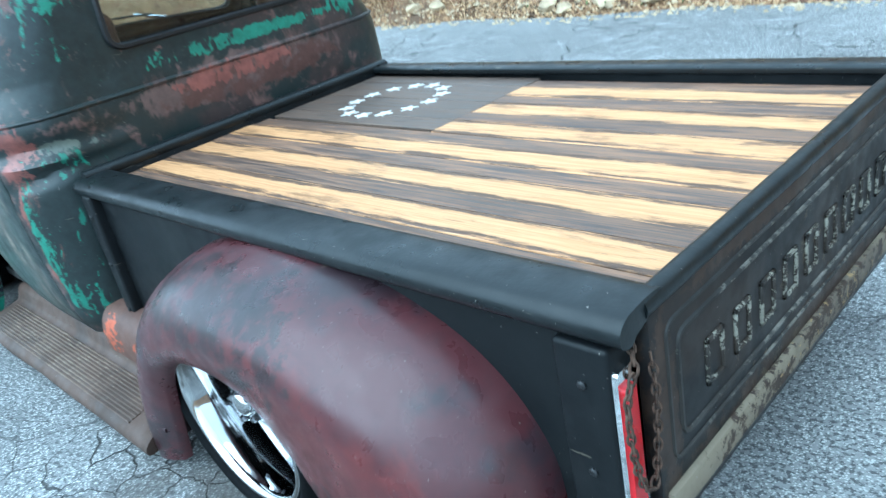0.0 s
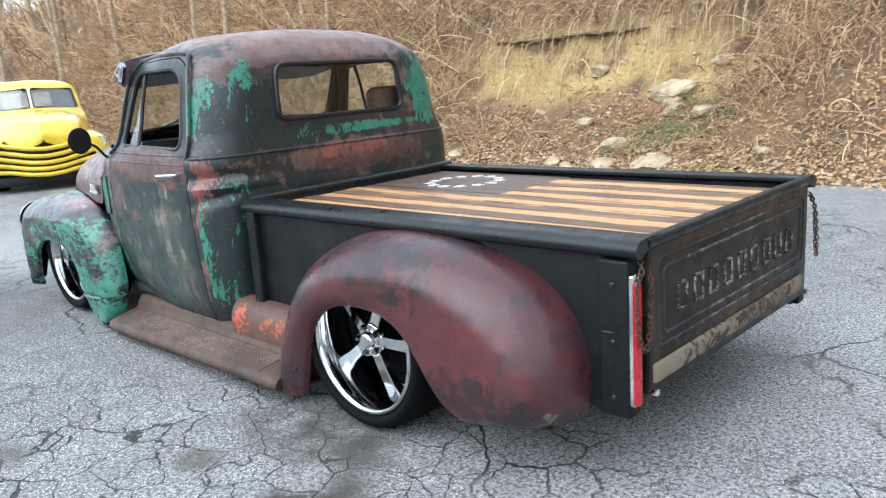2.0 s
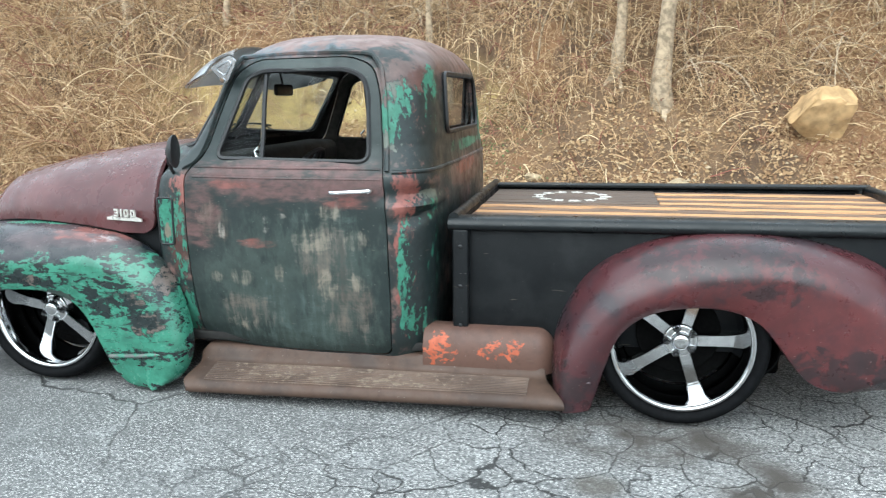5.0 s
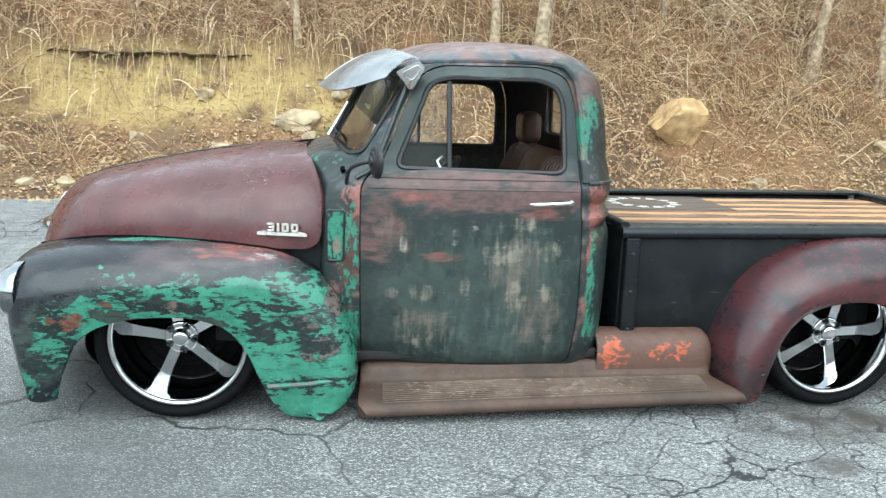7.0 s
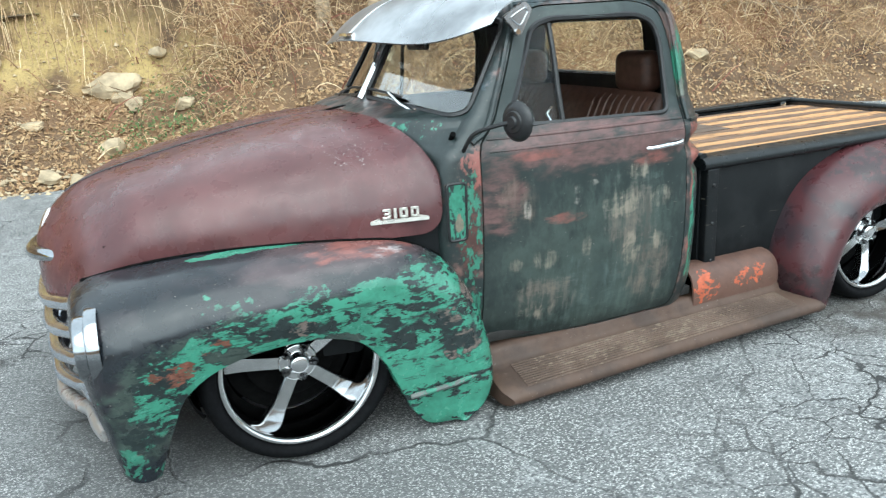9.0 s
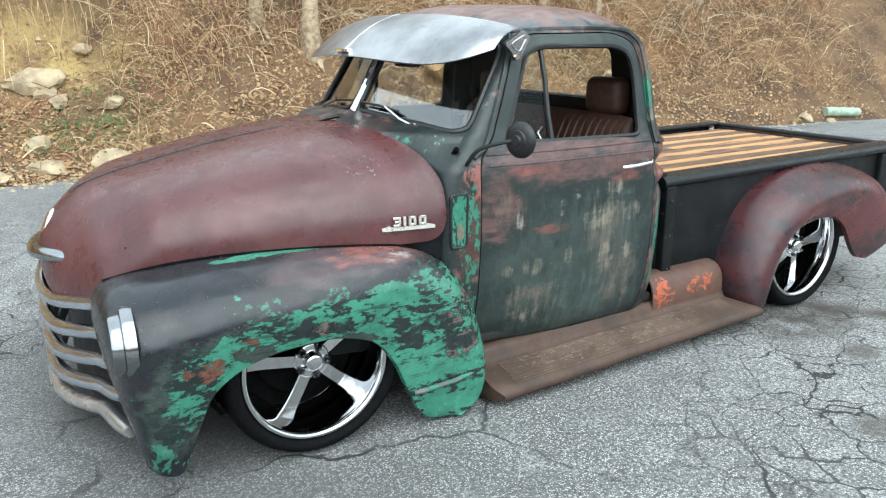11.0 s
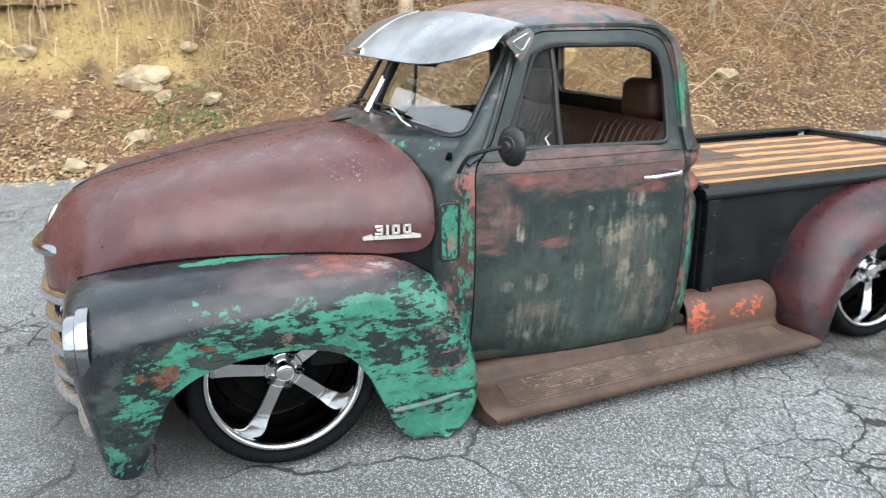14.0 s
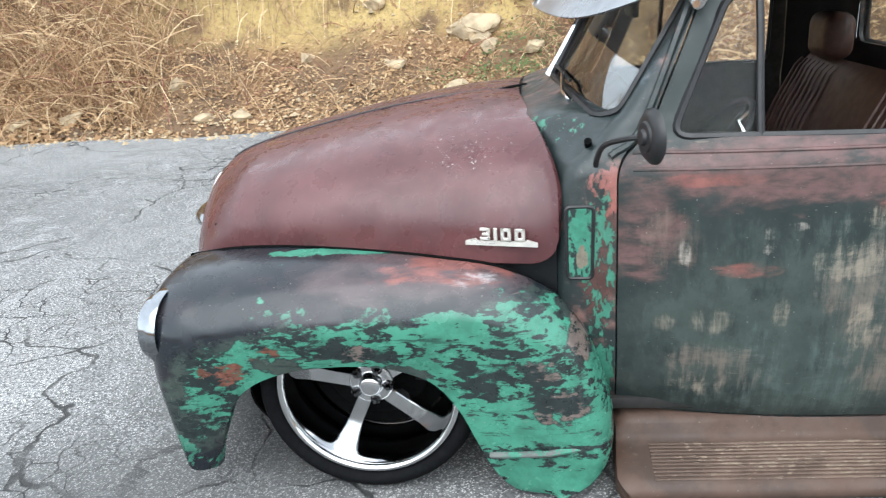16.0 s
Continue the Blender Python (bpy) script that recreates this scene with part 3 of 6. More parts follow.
    crack = n.math("MAXIMUM", crack, n.math("MULTIPLY", n.step(large, 0.008, 0.002), n.step(n.noise(0.8, 3), 0.42, 0.58)))
    c = n.mix(crack, c, (0.030, 0.030, 0.030))
    # two darker, browner patches beside the rear wheel
    rear_dark = n.blobs([((-0.1, -1.05, 0), (0.55, 0.28, 1)), ((0.25, -1.35, 0), (0.25, 0.3, 1))])
    c = n.mix(n.math("MULTIPLY", rear_dark, n.step(n.noise(4, 4), 0.3, 0.6)), c, (0.06, 0.052, 0.045))
    h = n.math("SUBTRACT", n.math("ADD", n.math("MULTIPLY", n.noise(120, 3, 0.7), 0.5), n.math("MULTIPLY", n.noise(14, 4), 0.4)), n.math("MULTIPLY", crack, 1.2))
    n.bump(h, 0.7, 0.012)
    return n.done(c, n.step(n.noise(8, 4), 0.3, 0.7, 0.72, 0.95))


M["asphalt"] = asphalt()


def earth():
    n = Nodes("bank_earth", 0.95)
    c = n.mix(n.step(n.noise(1.3, 6, 0.65), 0.35, 0.65), (0.085, 0.050, 0.029), (0.200, 0.122, 0.064))
    c = n.mix(n.step(n.noise(0.5, 4), 0.5, 0.62), c, (0.25, 0.135, 0.065))
    yellow = n.blobs([((-5.0, 7.9, 1.4), (3.6, 0.9, 0.95)), ((-2.6, 7.6, 1.2), (1.2, 0.7, 0.6))])
    c = n.mix(n.math("MULTIPLY", yellow, n.step(n.noise(2.0, 6, 0.6), 0.3, 0.55)), c, (0.46, 0.335, 0.135))
    c = n.mix(n.step(n.noise(18, 5, 0.7), 0.45, 0.75, 0, 0.7), c, (0.14, 0.095, 0.06))
    n.bump(n.noise(9, 7, 0.7), 0.9, 0.08)
    return n.done(c)


M["earth"] = earth()


def litter(name, a, b, c3):
    n = Nodes(name, 0.85)
    i = n.island()
    c = n.mix(n.step(i, 0.0, 0.6), a, b)
    c = n.mix(n.step(i, 0.72, 1.0), c, c3)
    return n.done(c)


M["leaf"] = litter("dead_leaves", (0.20, 0.108, 0.052), (0.34, 0.215, 0.108), (0.48, 0.345, 0.19))
M["weed"] = litter("green_weeds", (0.05, 0.085, 0.025), (0.09, 0.13, 0.04), (0.14, 0.16, 0.06))
M["red_stem"] = litter("red_bramble", (0.16, 0.05, 0.035), (0.24, 0.09, 0.06), (0.30, 0.16, 0.10))
M["twig"] = litter("dry_stems", (0.15, 0.085, 0.044), (0.46, 0.305, 0.165), (0.70, 0.55, 0.34))
M["bark"] = plain("grey_bark", (0.33, 0.25, 0.165), 0.9, 0.0, 14, 0.4, 0.6)
M["stone"] = plain("pale_sandstone", (0.37, 0.29, 0.185), 0.9, 0.0, 6, 0.3, 0.5)
n = Nodes("mossy_ledge_stone", 0.95)
top = n.step(n.noise(6, 6, 0.7, n.vec((0.6, 1, 1.5))), 0.42, 0.60)
n.bump(n.noise(22, 6, 0.7), 0.8, 0.03)
M["ledge"] = n.done(n.mix(top, (0.085, 0.060, 0.035), (0.230, 0.185, 0.075)))
M["pipe"] = plain("pale_green_pipe", (0.31, 0.39, 0.30), 0.6, 0.0, 8, 0.3, 0.1)
M["ochre"] = plain("ochre_stone", (0.40, 0.255, 0.12), 0.9, 0.0, 6, 0.3, 0.5)


# ---- ground, road and bank ----
def edge_y(x):
    """Where the road ends and the bank begins."""
    return 5.6 - 0.010 * max(0.0, x) ** 2 - 0.05 * max(0.0, x) + 0.16 * noise.noise((x * 0.7, 3.1, 0)) + 0.05 * noise.noise((x * 3.0, 8.0, 0))


def bank_z(x, y):
    """Height of the bank: a littered foot, a steeper cut, and a wooded slope above."""
    d = y - edge_y(x)
    # unseen low rise behind the camera, added to darken side reflections
    if y < -24:
        return min(5.0, (-24 - y) * 0.5) + 0.4 * noise.noise((x * 0.3, y * 0.3, 1)) * min(1, -24 - y) - 0.03
    if d <= 0:
        return -0.03
    cut = 0.5 + 0.5 * math.tanh((x + 1.5) / 1.5)
    z = (0.45 + 0.42 * cut) * min(d, 4) + 1.1 * (1 - 0.55 * cut) / (1 + math.exp(-(d - 2.45) * 6)) + max(0, d - 4) * 0.75
    z = min(z, 7.5 + 0.1 * d)
    z *= 0.86 + 0.14 / (1 + math.exp(-(x + 41) / 2.5))
    rough = noise.fractal((x * 0.8, y * 0.8, 0.3), 0.8, 2.2, 5) * 0.20 + noise.noise((x * 3.2, y * 3.2, 5)) * 0.07
    return max(-0.03, z + rough * min(1, d * 1.4) - 0.02)


def sheet(name, xs, ys, zf, material, **tags):
    P = [[(x, y, zf(x, y)) for x in xs] for y in ys]
    ob = part(name, grid_bm(P), material, smooth=180)
    return tagged(ob, **tags)


far = [40, 60, 90, 140, 220, 400, 800]
gx = sorted([-v for v in far] + list(np.arange(-34, -12, 0.5)) + list(np.arange(-12, 12, 0.16)) + list(np.arange(12, 30, 0.6)) + far)
gy = sorted([-v for v in far] + [-55, -46, -40, -36, -34, -32, -30, -28, -27, -26, -25, -24, -16, -10, -4, 0, 3] + list(np.arange(4, 12, 0.13)) + list(np.arange(12, 30, 0.8)) + far)
sheet("ground", gx, gy, bank_z, M["earth"], label="brown earth bank beside the road, strewn with dead leaves", category="ground", kind="structure")

rx = sorted([-v for v in far] + list(np.arange(-30, 30, 0.2)) + far)
rows = []
for s in np.linspace(0, 1, 26):
    rows.append([(x, -24.6 + (edge_y(x) + 0.10 + 24.6) * (1 - (1 - s) ** 2), 0.0) for x in rx])
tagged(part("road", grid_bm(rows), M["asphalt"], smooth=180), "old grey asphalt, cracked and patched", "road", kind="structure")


# ---- pickup bodies ----
HOOD = [  # x, half width, lower edge, top
    (-2.355, 0.835, 0.735, 1.135), (-2.6, 0.800, 0.735, 1.125), (-2.8, 0.760, 0.745, 1.105), (-3.0, 0.715, 0.752, 1.075), (-3.2, 0.665, 0.750, 1.035),
    (-3.4, 0.600, 0.728, 0.990), (-3.5, 0.560, 0.700, 0.962), (-3.585, 0.495, 0.648, 0.925), (-3.655, 0.375, 0.592, 0.865), (-3.705, 0.245, 0.572, 0.800), (-3.728, 0.135, 0.592, 0.750), (-3.737, 0.02, 0.645, 0.69)]
CAB = [  # z, front middle, front corner, front half width, half width, rear, rear corner radius
    (0.19, -2.34, -2.34, 0.70, 0.79, -1.09, 0.16), (0.30, -2.36, -2.35, 0.76, 0.835, -1.07, 0.18), (0.50, -2.37, -2.36, 0.812, 0.865, -1.06, 0.20),
    (0.75, -2.37, -2.36, 0.835, 0.88, -1.055, 0.22), (0.98, -2.41, -2.34, 0.828, 0.875, -1.055, 0.22), (1.04, -2.45, -2.29, 0.805, 0.862, -1.06, 0.22),
    (1.09, -2.47, -2.23, 0.785, 0.842, -1.065, 0.22), (1.12, -2.45, -2.205, 0.780, 0.832, -1.068, 0.225), (1.145, -2.375, -2.178, 0.775, 0.825, -1.07, 0.23),
    (1.165, -2.343, -2.165, 0.772, 0.822, -1.07, 0.23), (1.30, -2.26, -2.08, 0.755, 0.80, -1.075, 0.24),
    (1.46, -2.17, -1.99, 0.718, 0.765, -1.09, 0.27), (1.53, -2.12, -1.95, 0.665, 0.72, -1.12, 0.30), (1.59, -2.03, -1.88, 0.56, 0.63, -1.18, 0.32),
    (1.63, -1.93, -1.80, 0.42, 0.48, -1.27, 0.30), (1.65, -1.80, -1.74, 0.20, 0.24, -1.40, 0.15)]
DOOR = [(-2.18, 0.205), (-2.19, 0.60), (-2.19, 1.02), (-2.10, 1.10), (-1.955, 1.46), (-1.86, 1.515), (-1.42, 1.52), (-1.31, 1.48), (-1.275, 1.36), (-1.25, 1.02),
        (-1.235, 0.80), (-1.23, 0.45), (-1.245, 0.205)]
SIDE_WINDOW = [(-2.045, 1.085), (-1.90, 1.44), (-1.82, 1.468), (-1.43, 1.468), (-1.35, 1.435), (-1.325, 1.36), (-1.315, 1.075)]


def front_x(y, z):
    """Where the front of the cab stands at half width y: bowed glass above, a cowl that follows the hood's edge below."""
    f0, f1, wf = [float(table(CAB, k, z)) for k in (1, 2, 3)]
    q = min(1.0, max(0.0, (1.165 - z) / 0.045))
    u = y / (wf - 0.05)
    if u <= 1:
        return f0 + (f1 - f0) * u ** (1.7 + 3.3 * q * q * (3 - 2 * q))
    return f1 + 0.06 * (1 - math.sqrt(max(0.0, 1 - min(1.0, (y - wf + 0.05) / 0.05) ** 2)))


def glass_x(y, z):
    """The windshield's plane, carried straight down behind the cowl."""
    k = min(0.0, z - 1.165)
    return front_x(y, max(z, 1.165)) + 0.60 * k


def cab_ring(z):
    f0, f1, wf, w, r, rc = [float(table(CAB, k, z)) for k in range(1, 7)]
    half = []
    for s in np.linspace(0, 1, 14, endpoint=False):
        half.append((front_x((wf - 0.05) * s, z), (wf - 0.05) * s))
    for a in np.linspace(0, math.pi / 2, 6, endpoint=False):
        half.append((f1 + 0.06 * (1 - math.cos(a)), wf - 0.05 + 0.05 * math.sin(a)))
    for s in np.linspace(0, 1, 24, endpoint=False):
        half.append((f1 + 0.06 + (r - rc - f1 - 0.06) * s, wf + (w - wf) * math.sin(min(1.0, s * 1.5) * math.pi / 2)))
    for a in np.linspace(0, math.pi / 2, 10, endpoint=False):
        half.append((r - rc + rc * math.sin(a), w - rc + rc * math.cos(a)))
    for s in np.linspace(0, 1, 14):
        half.append((r + 0.015 * math.sin(s * math.pi / 2), (w - rc) * (1 - s)))
    def dent(x, y):
        d = 0.036 * math.exp(-((z - 0.935) / 0.035) ** 2 - ((x + 1.12) / 0.10) ** 2) + 0.026 * math.exp(-((z - 0.84 - 0.3 * (x + 1.12)) / 0.03) ** 2 - ((x + 1.10) / 0.09) ** 2) - 0.014 * math.exp(-((z - 0.885) / 0.02) ** 2 - ((x + 1.12) / 0.08) ** 2)
        return d if y > 0.5 else 0.0
    return [(x - 0.5 * dent(x, y), -y + dent(x, y), z) for x, y in half] + [(x, y, z) for x, y in half[-2:0:-1]]


def cab_y(x, z):
    """Half width of the cab's side at x."""
    f1, wf, w, r, rc = [float(table(CAB, k, z)) for k in (2, 3, 4, 5, 6)]
    return wf + (w - wf) * math.sin(min(1.0, max(0.0, (x - f1 - 0.06) / (r - rc - f1 - 0.06)) * 1.5) * math.pi / 2)


def hood_bm():
    rows = []
    for u in np.concatenate([np.linspace(0, 0.93, 56), np.linspace(0.94, 1, 12)]):
        x = -3.737 + (3.737 - 2.355) * (1 - math.cos(u * math.pi / 2)) if u < 1 else -2.355
        w, b, h = [float(table(HOOD, k, x)) for k in (1, 2, 3)]
        if x > -2.44:
            b += 0.075 * (1 - math.sqrt(max(0.0, 1 - ((x + 2.44) / 0.085) ** 2)))
        row = []
        for a in np.linspace(0, math.pi, 56):
            c, s = math.cos(a), math.sin(a)
            q = min(1.0, max(0.0, (-3.40 - x) / 0.22))
            y = -w * math.copysign(abs(c) ** (0.62 + 0.78 * q), c)
            back = min(1.0, max(0.0, (x + 2.85) / 0.495))
            row.append((x - 0.105 * max(0.0, 1 - (y / 0.80) ** 2) * back * back * (3 - 2 * back), y, b + (h - b) * s ** (0.80 + 0.45 * q)))
        rows.append(row)
    return thick(grid_bm(rows), 0.015)


def band_bm(outer, opening, y_outs, rolls, nu=96, most=0.62, nose=1.0):
    """A wing: rolls outwards from its inner edge (x, z, y) and runs down to its lower edge (x, z, y)."""
    o, a = cr(outer, nu), cr(opening, nu)
    rl = np.interp(np.linspace(0, 1, nu), np.linspace(0, 1, len(rolls)), rolls)
    yo = np.interp(np.linspace(0, 1, nu), np.linspace(0, 1, len(y_outs)), y_outs)
    full = np.interp(np.linspace(0, 1, nu), (0, 0.12, 0.30, 0.42), (1.0, nose, nose, 1.0))
    rows = []
    for i in range(nu):
        d = a[i, :2] - o[i, :2]
        ln = np.linalg.norm(d)
        d = d / ln
        r = min(rl[i], most * ln)
        y_out = yo[i]
        row = []
        for k in np.linspace(0, math.pi / 2, 14):
            q = o[i, :2] + d * r * (1 - math.cos(k)) ** full[i]
            row.append((q[0], o[i, 2] + (y_out - o[i, 2]) * math.sin(k), q[1]))
        for s in np.linspace(0, 1, 12)[1:]:
            q = o[i, :2] + d * (r + (ln - r) * s)
            row.append((q[0], y_out + (a[i, 2] - y_out) * s * s, q[1]))
        q = a[i, :2] + d * 0.004
        row.append((q[0], a[i, 2] + 0.025, q[1]))
        rows.append(row)
    return thick(grid_bm(rows), 0.008)


FRONT_IN = [(-3.565, 0.135, -0.85), (-3.598, 0.29, -0.79), (-3.632, 0.46, -0.70), (-3.642, 0.62, -0.605), (-3.588, 0.700, -0.552), (-3.40, 0.735, -0.60), (-3.2, 0.755, -0.66),
            (-2.95, 0.757, -0.72), (-2.7, 0.745, -0.78), (-2.52, 0.72, -0.81), (-2.37, 0.64, -0.81), (-2.27, 0.50, -0.82), (-2.21, 0.32, -0.83), (-2.20, 0.18, -0.85), (-2.24, 0.08, -0.88), (-2.33, 0.02, -0.90)]
FRONT_OPEN = [(-3.445, 0.11, -0.92), (-3.420, 0.195, -0.935), (-3.385, 0.28, -0.94), (-3.345, 0.36, -0.945), (-3.27, 0.42, -0.95), (-3.17, 0.455, -0.95), (-3.06, 0.47, -0.95), (-2.94, 0.472, -0.95),
              (-2.83, 0.455, -0.95), (-2.73, 0.41, -0.95), (-2.66, 0.32, -0.95), (-2.615, 0.22, -0.95), (-2.57, 0.12, -0.945), (-2.52, 0.05, -0.935), (-2.46, 0.018, -0.93), (-2.38, 0.015, -0.915)]
REAR_IN = [(x, z, -0.69) for x, z in ((-0.515, 0.05), (-0.53, 0.18), (-0.515, 0.34), (-0.445, 0.51), (-0.335, 0.64), (-0.17, 0.73), (0, 0.775), (0.2, 0.79), (0.4, 0.78), (0.58, 0.745), (0.74, 0.685),
                                       (0.85, 0.60), (0.92, 0.49), (0.938, 0.39), (0.935, 0.30), (0.915, 0.235))]
REAR_OPEN = [(x, z, -0.93 if x < 0.65 else -0.94 + (x - 0.55) * 0.45) for x, z in ((-0.36, 0.06), (-0.34, 0.13), (-0.305, 0.25), (-0.26, 0.37), (-0.19, 0.45), (-0.10, 0.495), (0, 0.515), (0.1, 0.52), (0.2, 0.505), (0.29, 0.46), (0.36, 0.38),
                                        (0.42, 0.30), (0.49, 0.232), (0.60, 0.205), (0.73, 0.202), (0.85, 0.208))]


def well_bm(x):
    """Lining over a wheel, near black so that its colour carries the well's shade."""
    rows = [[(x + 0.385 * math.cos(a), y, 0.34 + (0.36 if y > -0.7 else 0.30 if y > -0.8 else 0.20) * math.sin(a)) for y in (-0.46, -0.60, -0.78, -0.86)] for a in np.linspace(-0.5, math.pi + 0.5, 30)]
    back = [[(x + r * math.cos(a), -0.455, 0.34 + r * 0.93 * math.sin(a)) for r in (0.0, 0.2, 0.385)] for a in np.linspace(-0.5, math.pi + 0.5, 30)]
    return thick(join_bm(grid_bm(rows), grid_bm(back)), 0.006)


def wheel(parent, x, turn, y=-0.84, z=0.352, side=1):
    """A deep five-spoke chrome wheel with a low tyre; the axle end is at y."""
    w = new("wheel")
    w.parent = parent
    w.location = (x, y, z)
    w.rotation_euler = (0, 0, 0 if side > 0 else math.pi)
    part("tyre", lathe_bm(cr([(0.292, 0.24), (0.315, 0.245), (0.338, 0.225), (0.350, 0.18), (0.352, 0.11), (0.351, 0.04), (0.347, -0.022), (0.333, -0.058), (0.312, -0.066), (0.294, -0.052), (0.284, -0.030)], 40), 72), M["tyre"], w, smooth=60)
    part("rim", lathe_bm(cr([(0.262, -0.030), (0.266, -0.044), (0.274, -0.054), (0.284, -0.054), (0.290, -0.045), (0.289, -0.028)], 30), 72), M["wheel_chrome"], w, "polished chrome rim lip", smooth=60)
    part("barrel", lathe_bm(cr([(0.289, 0.22), (0.262, 0.20), (0.243, 0.15), (0.241, 0.10), (0.244, 0.06), (0.249, 0.02), (0.256, -0.012), (0.2625, -0.033)], 40), 72), M["mirror_chrome"], w, "mirror-bright chrome wheel barrel", smooth=60)
    for k in range(5):
        a0 = radians(turn + 72 * k)
        rows = []
        for r in np.linspace(0.040, 0.247, 14):
            q = (r - 0.040) / 0.207
            hw = 0.0235 + 0.002 * q + 0.010 * q ** 5
            yy = 0.012 + 0.030 * q ** 1.4
            row = []
            for c, dy in ((-hw, 0.04), (-hw, 0.004), (-hw * 0.88, 0), (hw * 0.88, 0), (hw, 0.004), (hw, 0.04)):
                row.append((r * math.cos(a0) - c * math.sin(a0), yy + dy, r * math.sin(a0) + c * math.cos(a0)))
            rows.append(row)
        part("spoke", grid_bm(rows, wrap_v=True, cap=True), M["wheel_chrome"], w, smooth=35)
    hub = part("hub", lathe_bm(cr([(0.0, -0.026), (0.018, -0.025), (0.030, -0.020), (0.0365, -0.010), (0.038, 0.002), (0.046, 0.006), (0.060, 0.006), (0.068, 0.010), (0.073, 0.022), (0.076, 0.05)], 40), 48), M["wheel_chrome"], w, smooth=45)
    for k in range(5):
        a = radians(turn + 36 + 72 * k)
        at = Vector((0.055 * math.cos(a), 0, 0.055 * math.sin(a)))
        nb = lathe_bm([(0.0, -0.020), (0.006, -0.020), (0.0105, -0.014), (0.0115, 0.012)], 6)
        cup = lathe_bm([(0.0125, 0.004), (0.0165, -0.001), (0.0185, 0.004), (0.019, 0.02)], 16)
        for bm, name, mat in ((nb, "lug_nut", M["dark_chrome"]), (cup, "lug_seat", M["wheel_chrome"])):
            for v in bm.verts:
                v.co += at
            part(name, bm, mat, hub)
    # disc and back plate painted near black for the shade inside the wheel
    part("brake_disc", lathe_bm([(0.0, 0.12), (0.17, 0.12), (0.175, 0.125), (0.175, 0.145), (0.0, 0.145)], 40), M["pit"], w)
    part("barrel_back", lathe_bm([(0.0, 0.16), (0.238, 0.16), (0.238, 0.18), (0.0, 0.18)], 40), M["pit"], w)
    return w


def grille(parent, mats):
    """Five bowed bars, each stepping down towards the wing."""
    for k in range(5):
        zc, zb, ze = (0.540, 0.428, 0.325, 0.230, 0.138)[k], (0.612, 0.505, 0.400, 0.300, 0.205)[k], (0.640, 0.550, 0.460, 0.355, 0.235)[k]
        ye = (-0.60, -0.67, -0.73, -0.77, -0.80)[k]
        half = [(-3.735, 0.0, zc), (-3.728, -0.13, zc + 0.008), (-3.704, -0.26, zc + 0.3 * (zb - zc)), (-3.665, -0.40, zb - 0.3 * (zb - zc)), (-3.628, -0.51, zb), (-3.610, 0.5 * (ye - 0.53), 0.5 * (zb + ze)), (-3.592, ye, ze)]
        pts = cr(half[::-1] + [(x, -y, zz) for x, y, zz in half[1:]], 60)
        part("grille_bar", tube_bm(pts, list(mats["bar_size"] * (0.76 + 0.24 * np.minimum(1, 5 * np.sin(np.linspace(0, math.pi, 60))))), 12, flat=0.95), mats["bar"] if k < 4 else mats["low_bar"], parent, "" if k < 4 else "rust-stained lowest chrome bar", smooth=60)
    rows = [[(-3.655 + 0.22 * abs(y) ** 1.6, y, z + 0.08 * abs(y)) for z in np.linspace(0.13, 0.58, 6)] for y in np.linspace(-0.66, 0.66, 24)]
    part("grille_backing", thick(grid_bm(rows), 0.01), M["black"], parent)


def lamp_round(parent, y, mats):
    q = part("headlight_ring", lathe_bm([(0.126, 0.03), (0.127, 0.004), (0.124, -0.006), (0.114, -0.010), (0.108, -0.010), (0.1065, -0.014), (0.105, -0.036), (0.101, -0.043), (0.094, -0.043), (0.090, -0.036), (0.089, -0.02)], 56), mats["ring"], parent, "stepped chrome headlight ring", smooth=35)
    part("lens", lathe_bm([(0.0, -0.040), (0.04, -0.037), (0.075, -0.030), (0.0895, -0.022), (0.0895, 0.03), (0.0, 0.03)], 40), M["lens"], q, smooth=50)
    q.matrix_basis = pose(-3.580, y, 0.556, 0, 0, -95 if y < 0 else -85)
    return q


